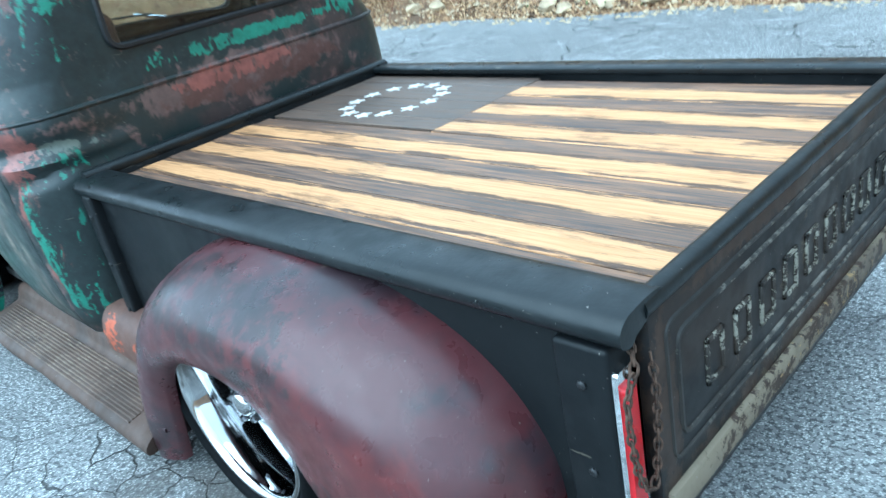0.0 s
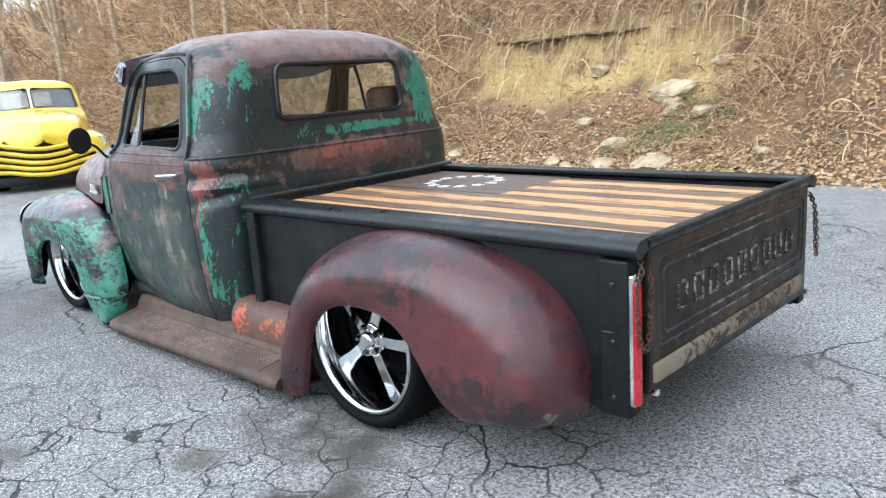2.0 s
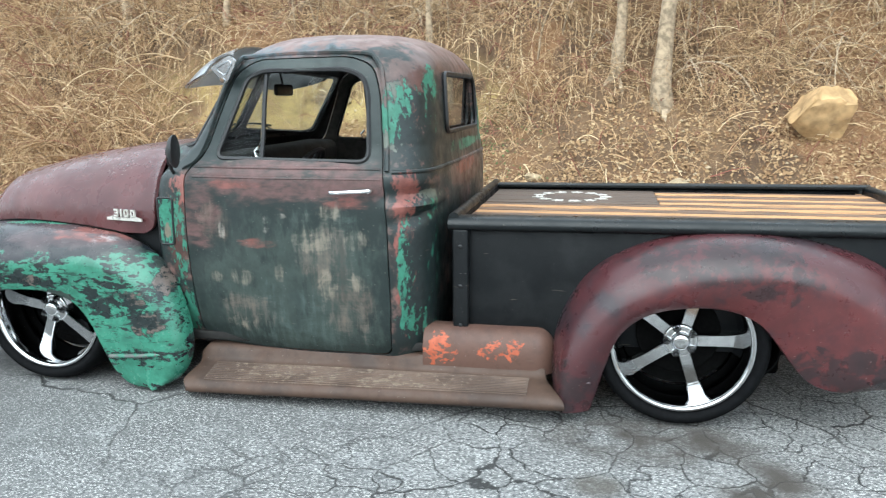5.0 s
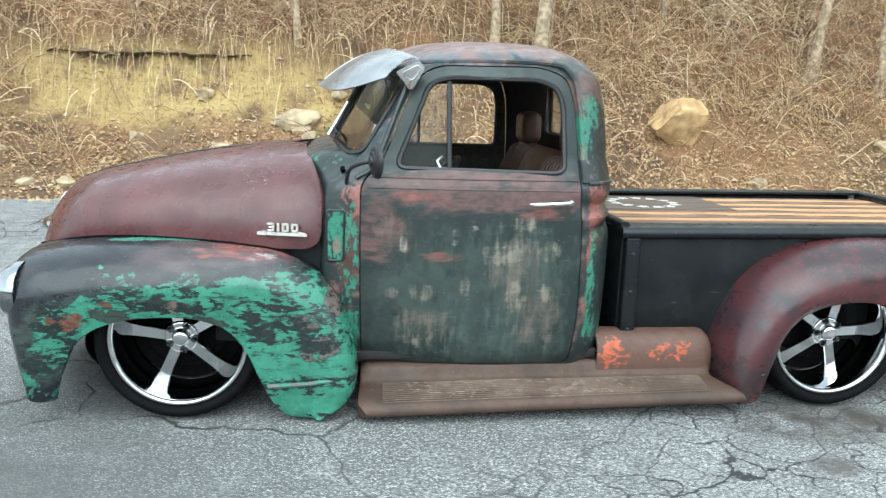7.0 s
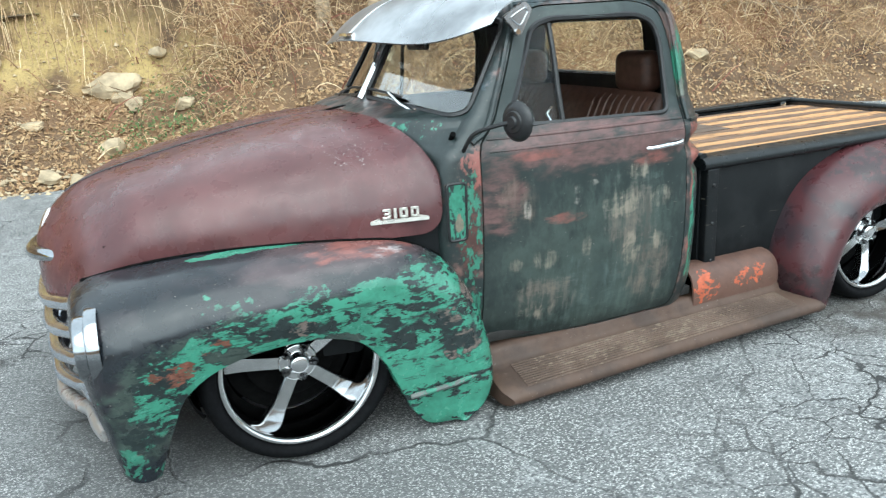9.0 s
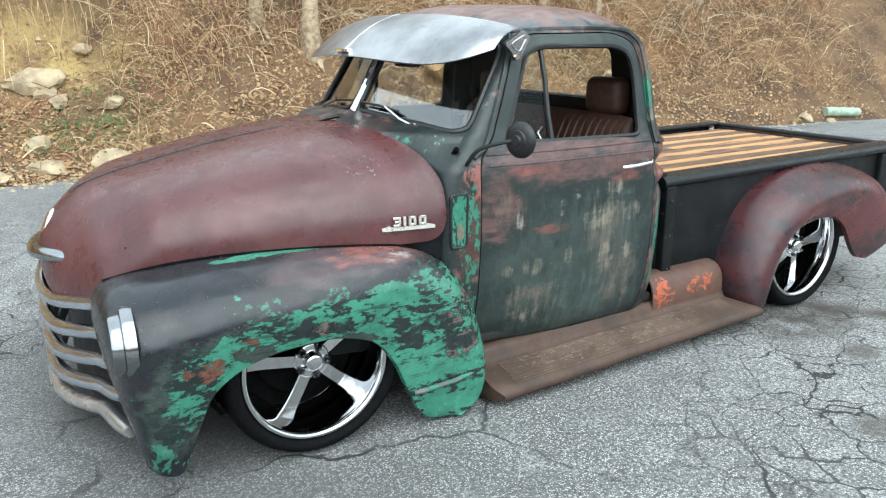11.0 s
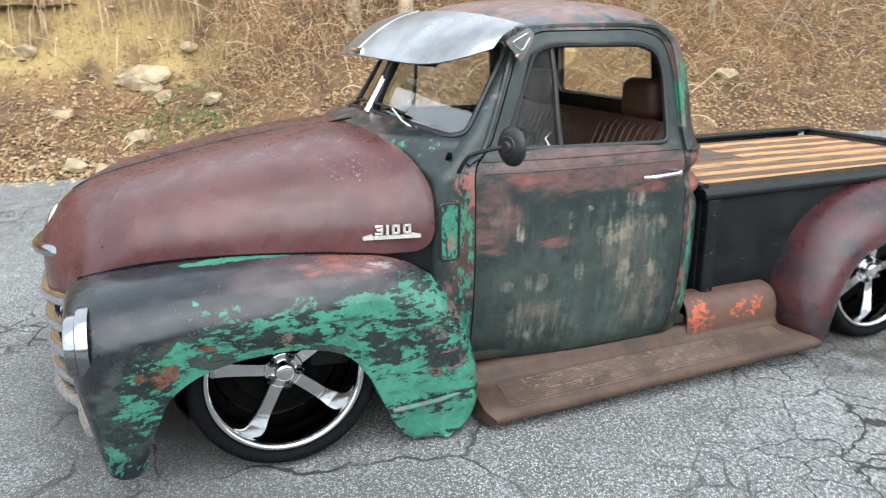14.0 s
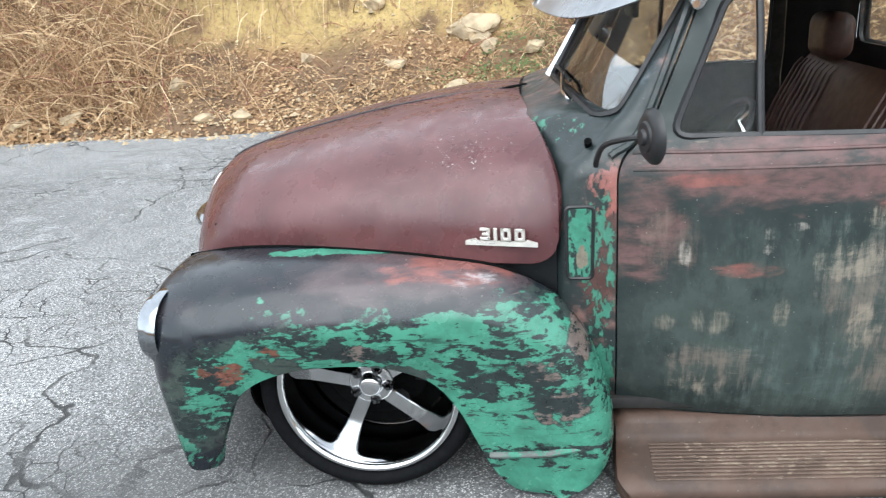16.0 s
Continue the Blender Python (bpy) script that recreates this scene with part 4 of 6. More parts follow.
def pickup_front(parent, mats, z_fender=0):
    """Hood, wings, grille, lamps, cab with its doors and glass: what both trucks have."""
    part("hood", hood_bm(), mats["hood"], parent, smooth=50)
    for side in (1, -1):
        f = band_bm(FRONT_IN, FRONT_OPEN, (-0.965,), (0.06, 0.09, 0.14, 0.20, 0.24, 0.24, 0.22, 0.18, 0.18, 0.19, 0.18, 0.15, 0.12, 0.08, 0.06, 0.05), nose=1.45)
        part("front_fender", f if side > 0 else mirror_bm(f), mats["front_fender"], parent, smooth=60)
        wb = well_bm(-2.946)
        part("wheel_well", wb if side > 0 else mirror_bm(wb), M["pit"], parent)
        lamp_round(parent, -0.822 * side, mats)
    grille(parent, mats)
    # cab shell, windows cut through it, doors cut out of it
    zs = np.concatenate([np.linspace(0.19, 0.76, 10), np.linspace(0.79, 1.0, 14), np.linspace(1.02, 1.18, 15), np.linspace(1.20, 1.46, 11), np.linspace(1.48, 1.65, 18)])
    win = round_outline(SIDE_WINDOW, 0.05)
    ws = [(0.030, 1.178), (0.728, 1.132), (0.682, 1.470), (0.030, 1.505)]
    rear = round_outline([(-0.425, 1.185), (0.425, 1.185), (0.405, 1.455), (-0.405, 1.455)], 0.06)

    def cuts():
        return [("DIFFERENCE", prism_bm(win, -1.3, -0.45)), ("DIFFERENCE", prism_bm(win, 0.45, 1.3)), ("DIFFERENCE", prism_bm(rear, -1.35, -0.9, "x")),
                ("DIFFERENCE", prism_bm(round_outline(ws, 0.05), -2.6, -1.90, "x")), ("DIFFERENCE", prism_bm(round_outline([(-a, b) for a, b in ws], 0.05), -2.6, -1.90, "x"))]

    def shell():
        return grid_bm([cab_ring(z) for z in zs], wrap_v=True, cap=True)

    def grown(o, d):
        c = Vector((sum(p[0] for p in o) / len(o), sum(p[1] for p in o) / len(o)))
        return [(p[0] + d * (1 if p[0] > c.x else -1), p[1] + d * (1 if p[1] > c.y else -1)) for p in o]
    door = round_outline(DOOR, 0.05)
    bm = shell()
    bmesh.ops.recalc_face_normals(bm, faces=bm.faces[:])
    cab = carved(bm, 0.022, cuts() + [("DIFFERENCE", prism_bm(grown(door, 0.005), -1.3, -0.4)), ("DIFFERENCE", prism_bm(grown(door, 0.005), 0.4, 1.3))])
    part_mesh("cab", cab, [mats["cab"], M["inside"]], parent, smooth=35)
    bm = shell()
    bmesh.ops.recalc_face_normals(bm, faces=bm.faces[:])
    dm = carved(bm, 0.022, cuts()[:1] + [("INTERSECT", prism_bm(door, -1.3, -0.4))])
    d1 = part_mesh("door", dm, [mats["door"], M["door_inside"]], parent, smooth=35)
    db = bmesh.new()
    db.from_mesh(dm)
    d2 = part("door", mirror_bm(db), [mats["door"], M["door_inside"]], parent, smooth=35)
    # glass
    for s in (1, -1):
        pane = grid_bm([[(glass_x(min(y, float(table(CAB, 3, z)) - 0.012), z) + 0.016, -s * min(y, float(table(CAB, 3, z)) - 0.012), z) for z in np.linspace(1.128, 1.51, 9)] for y in np.linspace(0.02, 0.735, 18)])
        g = part("windshield_pane", thick(pane, 0.005), M["windshield"], parent)
        g.visible_shadow = False
        vent = grid_bm([[(x, -s * (cab_y(x, z) - 0.020), z) for z in (1.07, 1.2, 1.33, 1.47)] for x in (-2.06, -1.95, -1.83)])
        bmesh.ops.bisect_plane(vent, geom=vent.verts[:] + vent.edges[:] + vent.faces[:], plane_co=(-2.06, 0, 1.07), plane_no=(-0.93, 0, 0.37), clear_outer=True)
        g = part("vent_pane", thick(vent, 0.005), M["vent_glass"], d1 if s > 0 else d2)
        g.visible_shadow = False
        part("vent_latch", join_bm(tube_bm([(-1.850, -s * (cab_y(-1.85, 1.10) - 0.035), 1.085), (-1.865, -s * (cab_y(-1.85, 1.10) - 0.045), 1.115), (-1.840, -s * (cab_y(-1.85, 1.10) - 0.045), 1.140)], 0.006, 6)), M["chrome"], d1 if s > 0 else d2)
        part("vent_bar", tube_bm([(-1.815, -s * (cab_y(-1.815, z) - 0.018), z) for z in (1.07, 1.2, 1.33, 1.47)], 0.011, 8), M["black"], d1 if s > 0 else d2)
        for nm, ol, r, off in (("window_seal", SIDE_WINDOW, 0.012, 0.004), ("door_seam", DOOR[2:10], 0.011, 0.012)):
            o = round_outline(ol, 0.05) if nm == "window_seal" else [tuple(p) for p in cr(grown(DOOR, 0.02)[2:10], 40)]
            part("window_seal" if nm == "window_seal" else "drip_rail", tube_bm([(x, -s * (cab_y(x, z) - 0.008 + off), z) for x, z in o], r, 6, closed=nm == "window_seal"), M["black"] if nm == "window_seal" else mats["cab"], (d1 if s > 0 else d2) if nm == "window_seal" else parent)
    for s in (1, -1):
        o = round_outline(ws, 0.05)
        part("windshield_seal", tube_bm([(front_x(min(y, float(table(CAB, 3, z)) - 0.004), z) - 0.001, -s * y, z) for y, z in o], 0.012, 6, closed=True), M["black"], parent)
    part("rear_seal", tube_bm([(float(table(CAB, 5, z)) + 0.012, y, z) for y, z in rear], 0.012, 6, closed=True), M["black"], parent)
    rg = part("rear_pane", box_bm(-1.10, -1.095, -0.42, 0.42, 1.19, 1.45), M["glass"], parent)
    rg.visible_shadow = False
    part("windshield_bar", tube_bm([(front_x(0, z) - 0.004, 0, z) for z in (1.168, 1.25, 1.34, 1.43, 1.51)], 0.017, 8), M["chrome"], parent)
    return d1, d2


def running_board(parent):
    """A pressed board: a riser under the door, a ribbed tread that slopes outwards, a rolled outer edge; it rises towards the rear."""
    sec = [(-0.70, 0.200), (-0.785, 0.196), (-0.800, 0.176), (-0.806, 0.148), (-0.820, 0.131), (-0.850, 0.124), (-0.90, 0.111), (-0.955, 0.096), (-0.978, 0.087), (-0.994, 0.072),
           (-1.0, 0.055), (-0.994, 0.038), (-0.975, 0.029), (-0.93, 0.026), (-0.70, 0.030)]
    rows = []
    for u in np.linspace(0, 1, 60):
        row = []
        for y, z in sec:
            out = max(0.0, min(1.0, (-y - 0.80) / 0.2))
            x0 = -2.205 + 0.055 * (1 - math.sqrt(max(0.0, 1 - max(0.0, (out - 0.65) / 0.36) ** 2))) + 0.02 * (1 - out)
            x1 = -0.555 + 0.095 * out
            x = x0 + (x1 - x0) * u
            e = min(1.0, (x - x0) / 0.03, (x1 - x) / 0.02)
            e = math.sqrt(max(0.0, 1 - (1 - e) ** 2))
            zz = z + (0.016 + 0.024 * out) * u
            mid = 0.055 + 0.025 * u
            row.append((x, y + 0.004 * noise.noise((x * 2.5, 7, 0)) * out, mid + (zz - mid) * (0.80 + 0.20 * e) + 0.004 * noise.noise((x * 3.1, y * 4, 2))))
        rows.append(row)
    b = part("running_board", grid_bm(rows, wrap_v=True, cap=True), M["board"], parent, "rusty brown ribbed running board", smooth=50)
    for k in range(11):
        y = -0.838 - 0.0130 * k
        z = float(np.interp(y, [-0.978, -0.955, -0.90, -0.850, -0.820], [0.087, 0.096, 0.111, 0.124, 0.131]))
        lines = [(x, y, z + 0.0008 + (0.016 + 0.024 * (-y - 0.80) / 0.2) * (x + 2.195) / 1.70 + 0.004 * noise.noise((x * 3.1, y * 4, 2))) for x in np.linspace(-2.09, -0.62, 24)]
        part("rib", tube_bm(lines, 0.0046, 6), M["rib"], b)
    return b


def apron(parent):
    """Rounded panel between the running board and the bed, closed by a rounded end at the rear fender."""
    sec = cr([(-0.803, 0.150), (-0.806, 0.20), (-0.803, 0.250), (-0.788, 0.295), (-0.758, 0.325), (-0.72, 0.337), (-0.68, 0.338)], 24)
    rows = []
    for x in list(np.linspace(-1.10, -0.60, 8)) + [-0.60 + 0.085 * math.sin(a) for a in np.linspace(0.1, math.pi / 2, 9)]:
        e = math.sqrt(max(0.0, 1 - (max(0.0, x + 0.60) / 0.0852) ** 2))
        rows.append([(x, -0.68 + (y + 0.68) * (0.35 + 0.65 * e), 0.15 + (z - 0.15) * (0.45 + 0.55 * e)) for y, z in sec])
    part("splash_apron", thick(grid_bm(rows), 0.010), M["apron"], parent, "brown splash panel with flaking orange paint")


def tail_light(parent):
    t = prism_bm(round_outline([(-0.7285, 0.315), (-0.688, 0.315), (-0.688, 0.735), (-0.7285, 0.735)], 0.012), 1.088, 1.102, "x")
    q = part("tail_light", t, M["chrome"], parent, "slim vertical tail light in a chrome frame")
    t = prism_bm(round_outline([(-0.7235, 0.319), (-0.6895, 0.319), (-0.6895, 0.705), (-0.7235, 0.705)], 0.010), 1.100, 1.110, "x")
    part("lens", t, M["red_lens"], q, "red tail light lens")


def bed(parent):
    for s in (1, -1):
        q = box_bm(-0.96, 1.06, -0.70, -0.67, 0.27, 0.80, 0.004)
        part("bed_side", q if s > 0 else mirror_bm(q), M["bed"], parent)
        sec = cr([(-0.612, 0.802), (-0.612, 0.818), (-0.64, 0.824), (-0.69, 0.822), (-0.720, 0.816), (-0.736, 0.800), (-0.738, 0.782), (-0.728, 0.768), (-0.708, 0.765), (-0.695, 0.775)], 30)
        r = grid_bm([[(x, y, z + 0.005 + 0.006 * (x + 0.995)) for y, z in sec] for x in (-0.995, -0.5, 0.0, 0.5, 1.06, 1.112, 1.122)], wrap_v=True, cap=True)
        part("bed_rail", r if s > 0 else mirror_bm(r), M["rail"], parent, "satin black rolled bed rail")
        for x0, x1 in ((-0.975, -0.905), (0.985, 1.092)):
            p = join_bm(box_bm(x0, x1, -0.735, -0.665, 0.276, 0.776, 0.01, 3))
            post = part("stake_post", p if s > 0 else mirror_bm(p), M["bed"], parent)
            for z in (0.34, 0.52, 0.70):
                xb = (x0 + x1) / 2
                part("bolt", tube_bm([(xb, -0.730 * s, z), (xb, -0.7385 * s, z), (xb, -0.741 * s, z)], [0.009, 0.009, 0.005], 8), M["black"], post)
        if s > 0:
            tail_light(parent)
        # tailgate chain, hanging as a loop from the post to the gate
        if s > 0:
            way = [(1.105, -0.690, 0.775), (1.125, -0.715, 0.745), (1.126, -0.742, 0.70), (1.126, -0.742, 0.62), (1.126, -0.728, 0.54), (1.127, -0.703, 0.498), (1.127, -0.683, 0.52), (1.127, -0.667, 0.60), (1.127, -0.663, 0.69), (1.118, -0.655, 0.735)]
        else:
            way = [(1.105, 0.730, 0.755), (1.112, 0.752, 0.70), (1.114, 0.762, 0.62), (1.114, 0.775, 0.53), (1.113, 0.797, 0.475), (1.110, 0.812, 0.52), (1.106, 0.808, 0.60), (1.102, 0.79, 0.69), (1.085, 0.745, 0.755)]
        line = cr(way, 400)
        run = np.concatenate([[0], np.cumsum(np.linalg.norm(np.diff(line, axis=0), axis=1))])
        count = int(run[-1] / 0.0175)
        for k in range(count):
            at = np.array([np.interp((k + o) * run[-1] / count, run, line[:, c]) for o in (0.3, 0.7) for c in range(3)])
            c, t = Vector((at[:3] + at[3:]) / 2), Vector(at[3:] - at[:3])
            ln = [(0.0068 * math.cos(a), 0, 0.0125 * math.sin(a)) for a in np.linspace(0, 2 * math.pi, 10, endpoint=False)]
            bm = tube_bm(ln, 0.0026, 5, closed=True)
            bmesh.ops.transform(bm, matrix=Matrix.Translation(c) @ Vector((0, 0, 1)).rotation_difference(t).to_matrix().to_4x4() @ Matrix.Rotation(radians(90 * (k % 2) + random.uniform(10, 40)), 4, "Z"), verts=bm.verts[:])
            part("chain_link", bm, M["rusty"], parent)
    part("bed_front", box_bm(-0.985, -0.955, -0.69, 0.69, 0.27, 0.835, 0.006), M["bed"], parent)
    part("front_rail", tube_bm([(-0.975, y, 0.823) for y in (-0.70, -0.3, 0.3, 0.70)], 0.024, 10), M["rail"], parent)
    part("bed_floor", box_bm(-0.95, 1.06, -0.668, 0.668, 0.40, 0.43, 0.003), M["black"], parent)
    # tailgate
    g = part("tailgate", box_bm(1.088, 1.118, -0.655, 0.655, 0.335, 0.815, 0.006), M["gate"], parent, "dark worn steel tailgate with raised letters")
    part("gate_top", tube_bm([(1.106, y, 0.820) for y in (-0.665, -0.3, 0.3, 0.665)], 0.021, 10), M["rail"], g)
    for grow, r in ((0.0, 0.0055), (0.034, 0.0045)):
        loop = round_outline([(-0.575 - grow, 0.515 - grow), (0.575 + grow, 0.515 - grow), (0.575 + grow, 0.728 + grow), (-0.575 - grow, 0.728 + grow)], 0.03, 4)
        part("bead", tube_bm([(1.118, y, z) for y, z in loop], r, 6, closed=True), M["bead_edge"], g)
    for k in range(9):
        y = -0.450 + 0.1125 * k
        for z0, z1, y0, y1 in ((0.560, 0.572, -0.034, 0.034), (0.648, 0.660, -0.034, 0.034), (0.560, 0.660, -0.034, -0.023), (0.560, 0.660, 0.023, 0.034)):
            part("raised_bar", box_bm(1.114, 1.124, y + y0, y + y1, z0, z1, 0.003, 1), M["letter"], g)
    part("gate_step", box_bm(1.110, 1.131, -0.640, 0.600, 0.372, 0.434, 0.006, 2), M["strip"], g, "weathered tan strip along the tailgate foot")
    for y in (-0.64, 0.64):
        part("hinge_bolt", tube_bm([(1.10, y, 0.345), (1.135, y, 0.345)], 0.012, 8), M["chrome"], g)


def flag_deck():
    """Bed cover of charred and plain planks, laid as a flag with a ring of stars."""
    top = group_of("bed_cover", "wooden bed cover with charred stripes and a ring of white stars", "bed cover")
    n, w = 13, 1.21 / 13
    for k in range(n):
        y0 = -0.605 + k * w
        tan = k % 2 == 1
        x0 = -0.945 if y0 + w / 2 < 0.09 else -0.04
        q = 0.010 if tan else -0.010
        part("plank", box_bm(x0, 1.082, y0 - q + 0.001, y0 + w + q - 0.001, 0.765, 0.792 + 0.0015 * (k % 3), 0.002, 1), M["plank"] if tan else M["dark_plank"], top)
    for k in range(6):
        y0 = 0.0475 + 0.012 + k * w
        part("canton_board", box_bm(-0.945, -0.042, y0 + 0.001, y0 + w - 0.001, 0.765, 0.7925 + 0.001 * (k % 2), 0.002, 1), M["canton"], top)
    for k in range(13):
        a = 2 * math.pi * k / 13
        cx, cy = -0.50 + 0.185 * math.cos(a), 0.315 + 0.185 * math.sin(a)
        pts = [(cx + (0.036 if i % 2 == 0 else 0.016) * math.cos(a + i * math.pi / 5), cy + (0.036 if i % 2 == 0 else 0.016) * math.sin(a + i * math.pi / 5)) for i in range(10)]
        part("star", prism_bm(pts, 0.790, 0.7965, "z"), M["star"], top, smooth=0)
    return top


PAINT = {"bar_size": 0.029, "hood": M["hood"], "front_fender": M["front_fender"], "cab": M["cab"], "door": M["door"], "bar": M["silver"], "low_bar": M["rusted_chrome"], "ring": M["lamp_chrome"]}
truck = group_of("pickup_truck", "lowered vintage pickup in flaking green, maroon and black patina", "pickup truck")
left_door, right_door = pickup_front(truck, PAINT)
for s in (1, -1):
    f = band_bm(REAR_IN, REAR_OPEN, (-0.965,) * 13 + (-0.960, -0.905, -0.78), (0.05, 0.08, 0.13, 0.17, 0.18, 0.18, 0.17, 0.17, 0.17, 0.18, 0.20, 0.22, 0.22, 0.20, 0.18, 0.12), most=0.80)
    part("rear_fender", f if s > 0 else mirror_bm(f), M["rear_fender"], truck, "satin maroon rear fender", smooth=60)
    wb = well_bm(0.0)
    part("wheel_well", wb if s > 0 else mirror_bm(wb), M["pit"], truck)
wheel(truck, -2.946, 29)
wheel(truck, 0.0, 0)
wheel(truck, -2.946, 10, y=0.84, side=-1)
wheel(truck, 0.0, 40, y=0.84, side=-1)
bed(truck)
running_board(truck)
apron(truck)
part("underbody", box_bm(-3.30, 0.45, -0.56, 0.56, 0.13, 0.22, 0.02), M["pit"], truck)
flag_deck()

# handle, mirror, cowl vent, visor
part("door_handle", join_bm(tube_bm(cr([(-1.475, -0.905, 0.950), (-1.44, -0.918, 0.952), (-1.36, -0.922, 0.957), (-1.305, -0.915, 0.960), (-1.29, -0.895, 0.960)], 16), [0.006] + [0.0095] * 14 + [0.008], 8),
                            tube_bm([(-1.30, -0.915, 0.960), (-1.30, -0.86, 0.960)], 0.011, 10)), M["chrome"], left_door, "chrome door handle")
mirror = part("side_mirror", lathe_bm([(0.0, -0.026), (0.018, -0.026), (0.022, -0.018), (0.036, -0.017), (0.040, -0.012), (0.055, -0.010), (0.070, 0.004), (0.071, 0.011), (0.064, 0.014), (0.0, 0.014)], 40), M["black"], truck, "round black side mirror on a thin arm")
mirror.matrix_basis = pose(-2.135, -1.005, 1.13, 0, 0, -75)
part("mirror_arm", tube_bm(cr([(-2.245, -0.80, 1.0), (-2.25, -0.83, 1.03), (-2.235, -0.88, 1.085), (-2.19, -0.95, 1.115), (-2.14, -1.0, 1.13)], 24), 0.008, 8), M["black"], truck)
vo = round_outline([(-2.332, 0.69), (-2.262, 0.69), (-2.258, 0.905), (-2.335, 0.905)], 0.015)


vb = prism_bm(vo, -1.0, -0.5)
for v in vb.verts:
    v.co.y = -(cab_y(v.co.x, v.co.z) + (0.005 if v.co.y < -0.7 else -0.02))
vent = part("cowl_vent", vb, M["vent"], truck, "flaking green cowl vent flap")
part("vent_seal", tube_bm([(x, -cab_y(x, z) - 0.002, z) for x, z in vo], 0.006, 6, closed=True), M["black"], vent)
rows = []
for y in np.linspace(-1, 1, 41):
    a = abs(y)
    ya = y * 0.77
    bx, bz = -2.085 + 0.14 * a ** 2.5, 1.605 - 0.065 * a ** 3
    fx, fz = -2.400 + 0.16 * a ** 2 + 0.15 * a ** 10, 1.425 - 0.045 * a ** 1.5 + 0.080 * a ** 9
    rows.append([(bx + (fx - bx) * u, ya, bz + (fz - bz) * u + 0.030 * math.sin(u * math.pi)) for u in np.linspace(0, 1, 14)])
visor = part("sun_visor", thick(grid_bm(rows), 0.006), M["aluminium"], truck, "bright metal outside sun visor over the windshield")
part("visor_seam", tube_bm([Vector(p) + Vector((0, 0, 0.002)) for p in rows[20]], 0.003, 6), M["aluminium"], visor)

part("visor_badge", prism_bm(round_outline([(-2.405, -0.055), (-2.335, -0.06), (-2.335, 0.06), (-2.405, 0.055)], 0.012), 1.440, 1.4525, "z"), M["chrome"], visor)
for s in (1, -1):
    plate = round_outline([(-2.050, 1.482), (-1.955, 1.535), (-1.925, 1.505), (-1.975, 1.415), (-1.995, 1.412), (-2.010, 1.440)], 0.012, 3)
    bk = part("visor_bracket", prism_bm(plate, -0.790 * s, -0.770 * s), M["aluminium"], visor)
    rim = round_outline([(-2.025, 1.478), (-1.958, 1.513), (-1.945, 1.500), (-1.980, 1.445)], 0.018, 3)
    part("bracket_rib", tube_bm([(x, -0.791 * s, z) for x, z in rim], 0.003, 6, closed=True), M["aluminium"], bk)
    part("bracket_screw", tube_bm([(-1.993, -0.785 * s, 1.428), (-1.993, -0.799 * s, 1.428)], 0.010, 8), M["chrome"], bk)
# hood: centre line, emblem, nose badge
rows = [(x, 0.0, float(table(HOOD, 3, x)) + 0.002) for x in np.linspace(-2.46, -3.60, 30)]
for s in (1, -1):
    low = [(x, s * (y - 0.004), z + 0.002) for x, z, y in cr(FRONT_IN[4:11], 40)]
    part("hood_edge", tube_bm(low, 0.005, 6), M["pit"], truck)
part("hood_seam", tube_bm(rows, 0.004, 6), M["black"], truck)
em = part("emblem_bar", prism_bm([(-0.107, 0.0), (-0.107, 0.012), (-0.075, 0.020), (-0.070, 0.014), (0.070, 0.014), (0.075, 0.020), (0.107, 0.012), (0.107, 0.0)], -0.004, 0.004), M["badge"], truck, "silver model emblem on the hood")
em.matrix_basis = pose(-2.52, -0.824, 0.793, 0, 0, -12)
STROKES = {"3": ((0, 0.030, 0, 0.009), (0.006, 0.030, 0.0145, 0.0225), (0, 0.030, 0.028, 0.037), (0.021, 0.030, 0, 0.037)), "1": ((0, 0.010, 0, 0.037),),
           "0": ((0, 0.030, 0, 0.009), (0, 0.030, 0.028, 0.037), (0, 0.010, 0, 0.037), (0.020, 0.030, 0, 0.037))}
u0 = -0.062
for ch in "3100":
    dg = join_bm(*[box_bm(u0 + a, u0 + b, -0.005, 0.003, 0.016 + c, 0.016 + d, 0.0012, 1) for a, b, c, d in STROKES[ch]])
    part("digit", dg, M["badge"], em, "raised silver digit", smooth=30)
    u0 += (0.010 if ch == "1" else 0.030) + 0.011
part("nose_badge", lathe_bm(cr([(0.0, -0.02), (0.03, -0.018), (0.05, -0.008), (0.055, 0.01), (0.05, 0.03)], 12), 28), M["chrome"], truck).matrix_basis = pose(-3.690, 0, 0.800, -26, 0, -90) @ Matrix.Diagonal((0.8, 0.8, 1.25, 1))
bar = cr([(-3.635, -0.260, 0.712), (-3.672, -0.215, 0.718), (-3.718, -0.12, 0.712), (-3.742, 0, 0.705), (-3.718, 0.12, 0.712), (-3.672, 0.215, 0.718), (-3.635, 0.260, 0.712)], 30)
part("nose_bar", tube_bm(bar, list(0.010 + 0.024 * np.sin(np.linspace(0, math.pi, 30)) ** 0.6), 10, flat=0.9), M["lamp_chrome"], truck, "winged chrome bar on the nose")
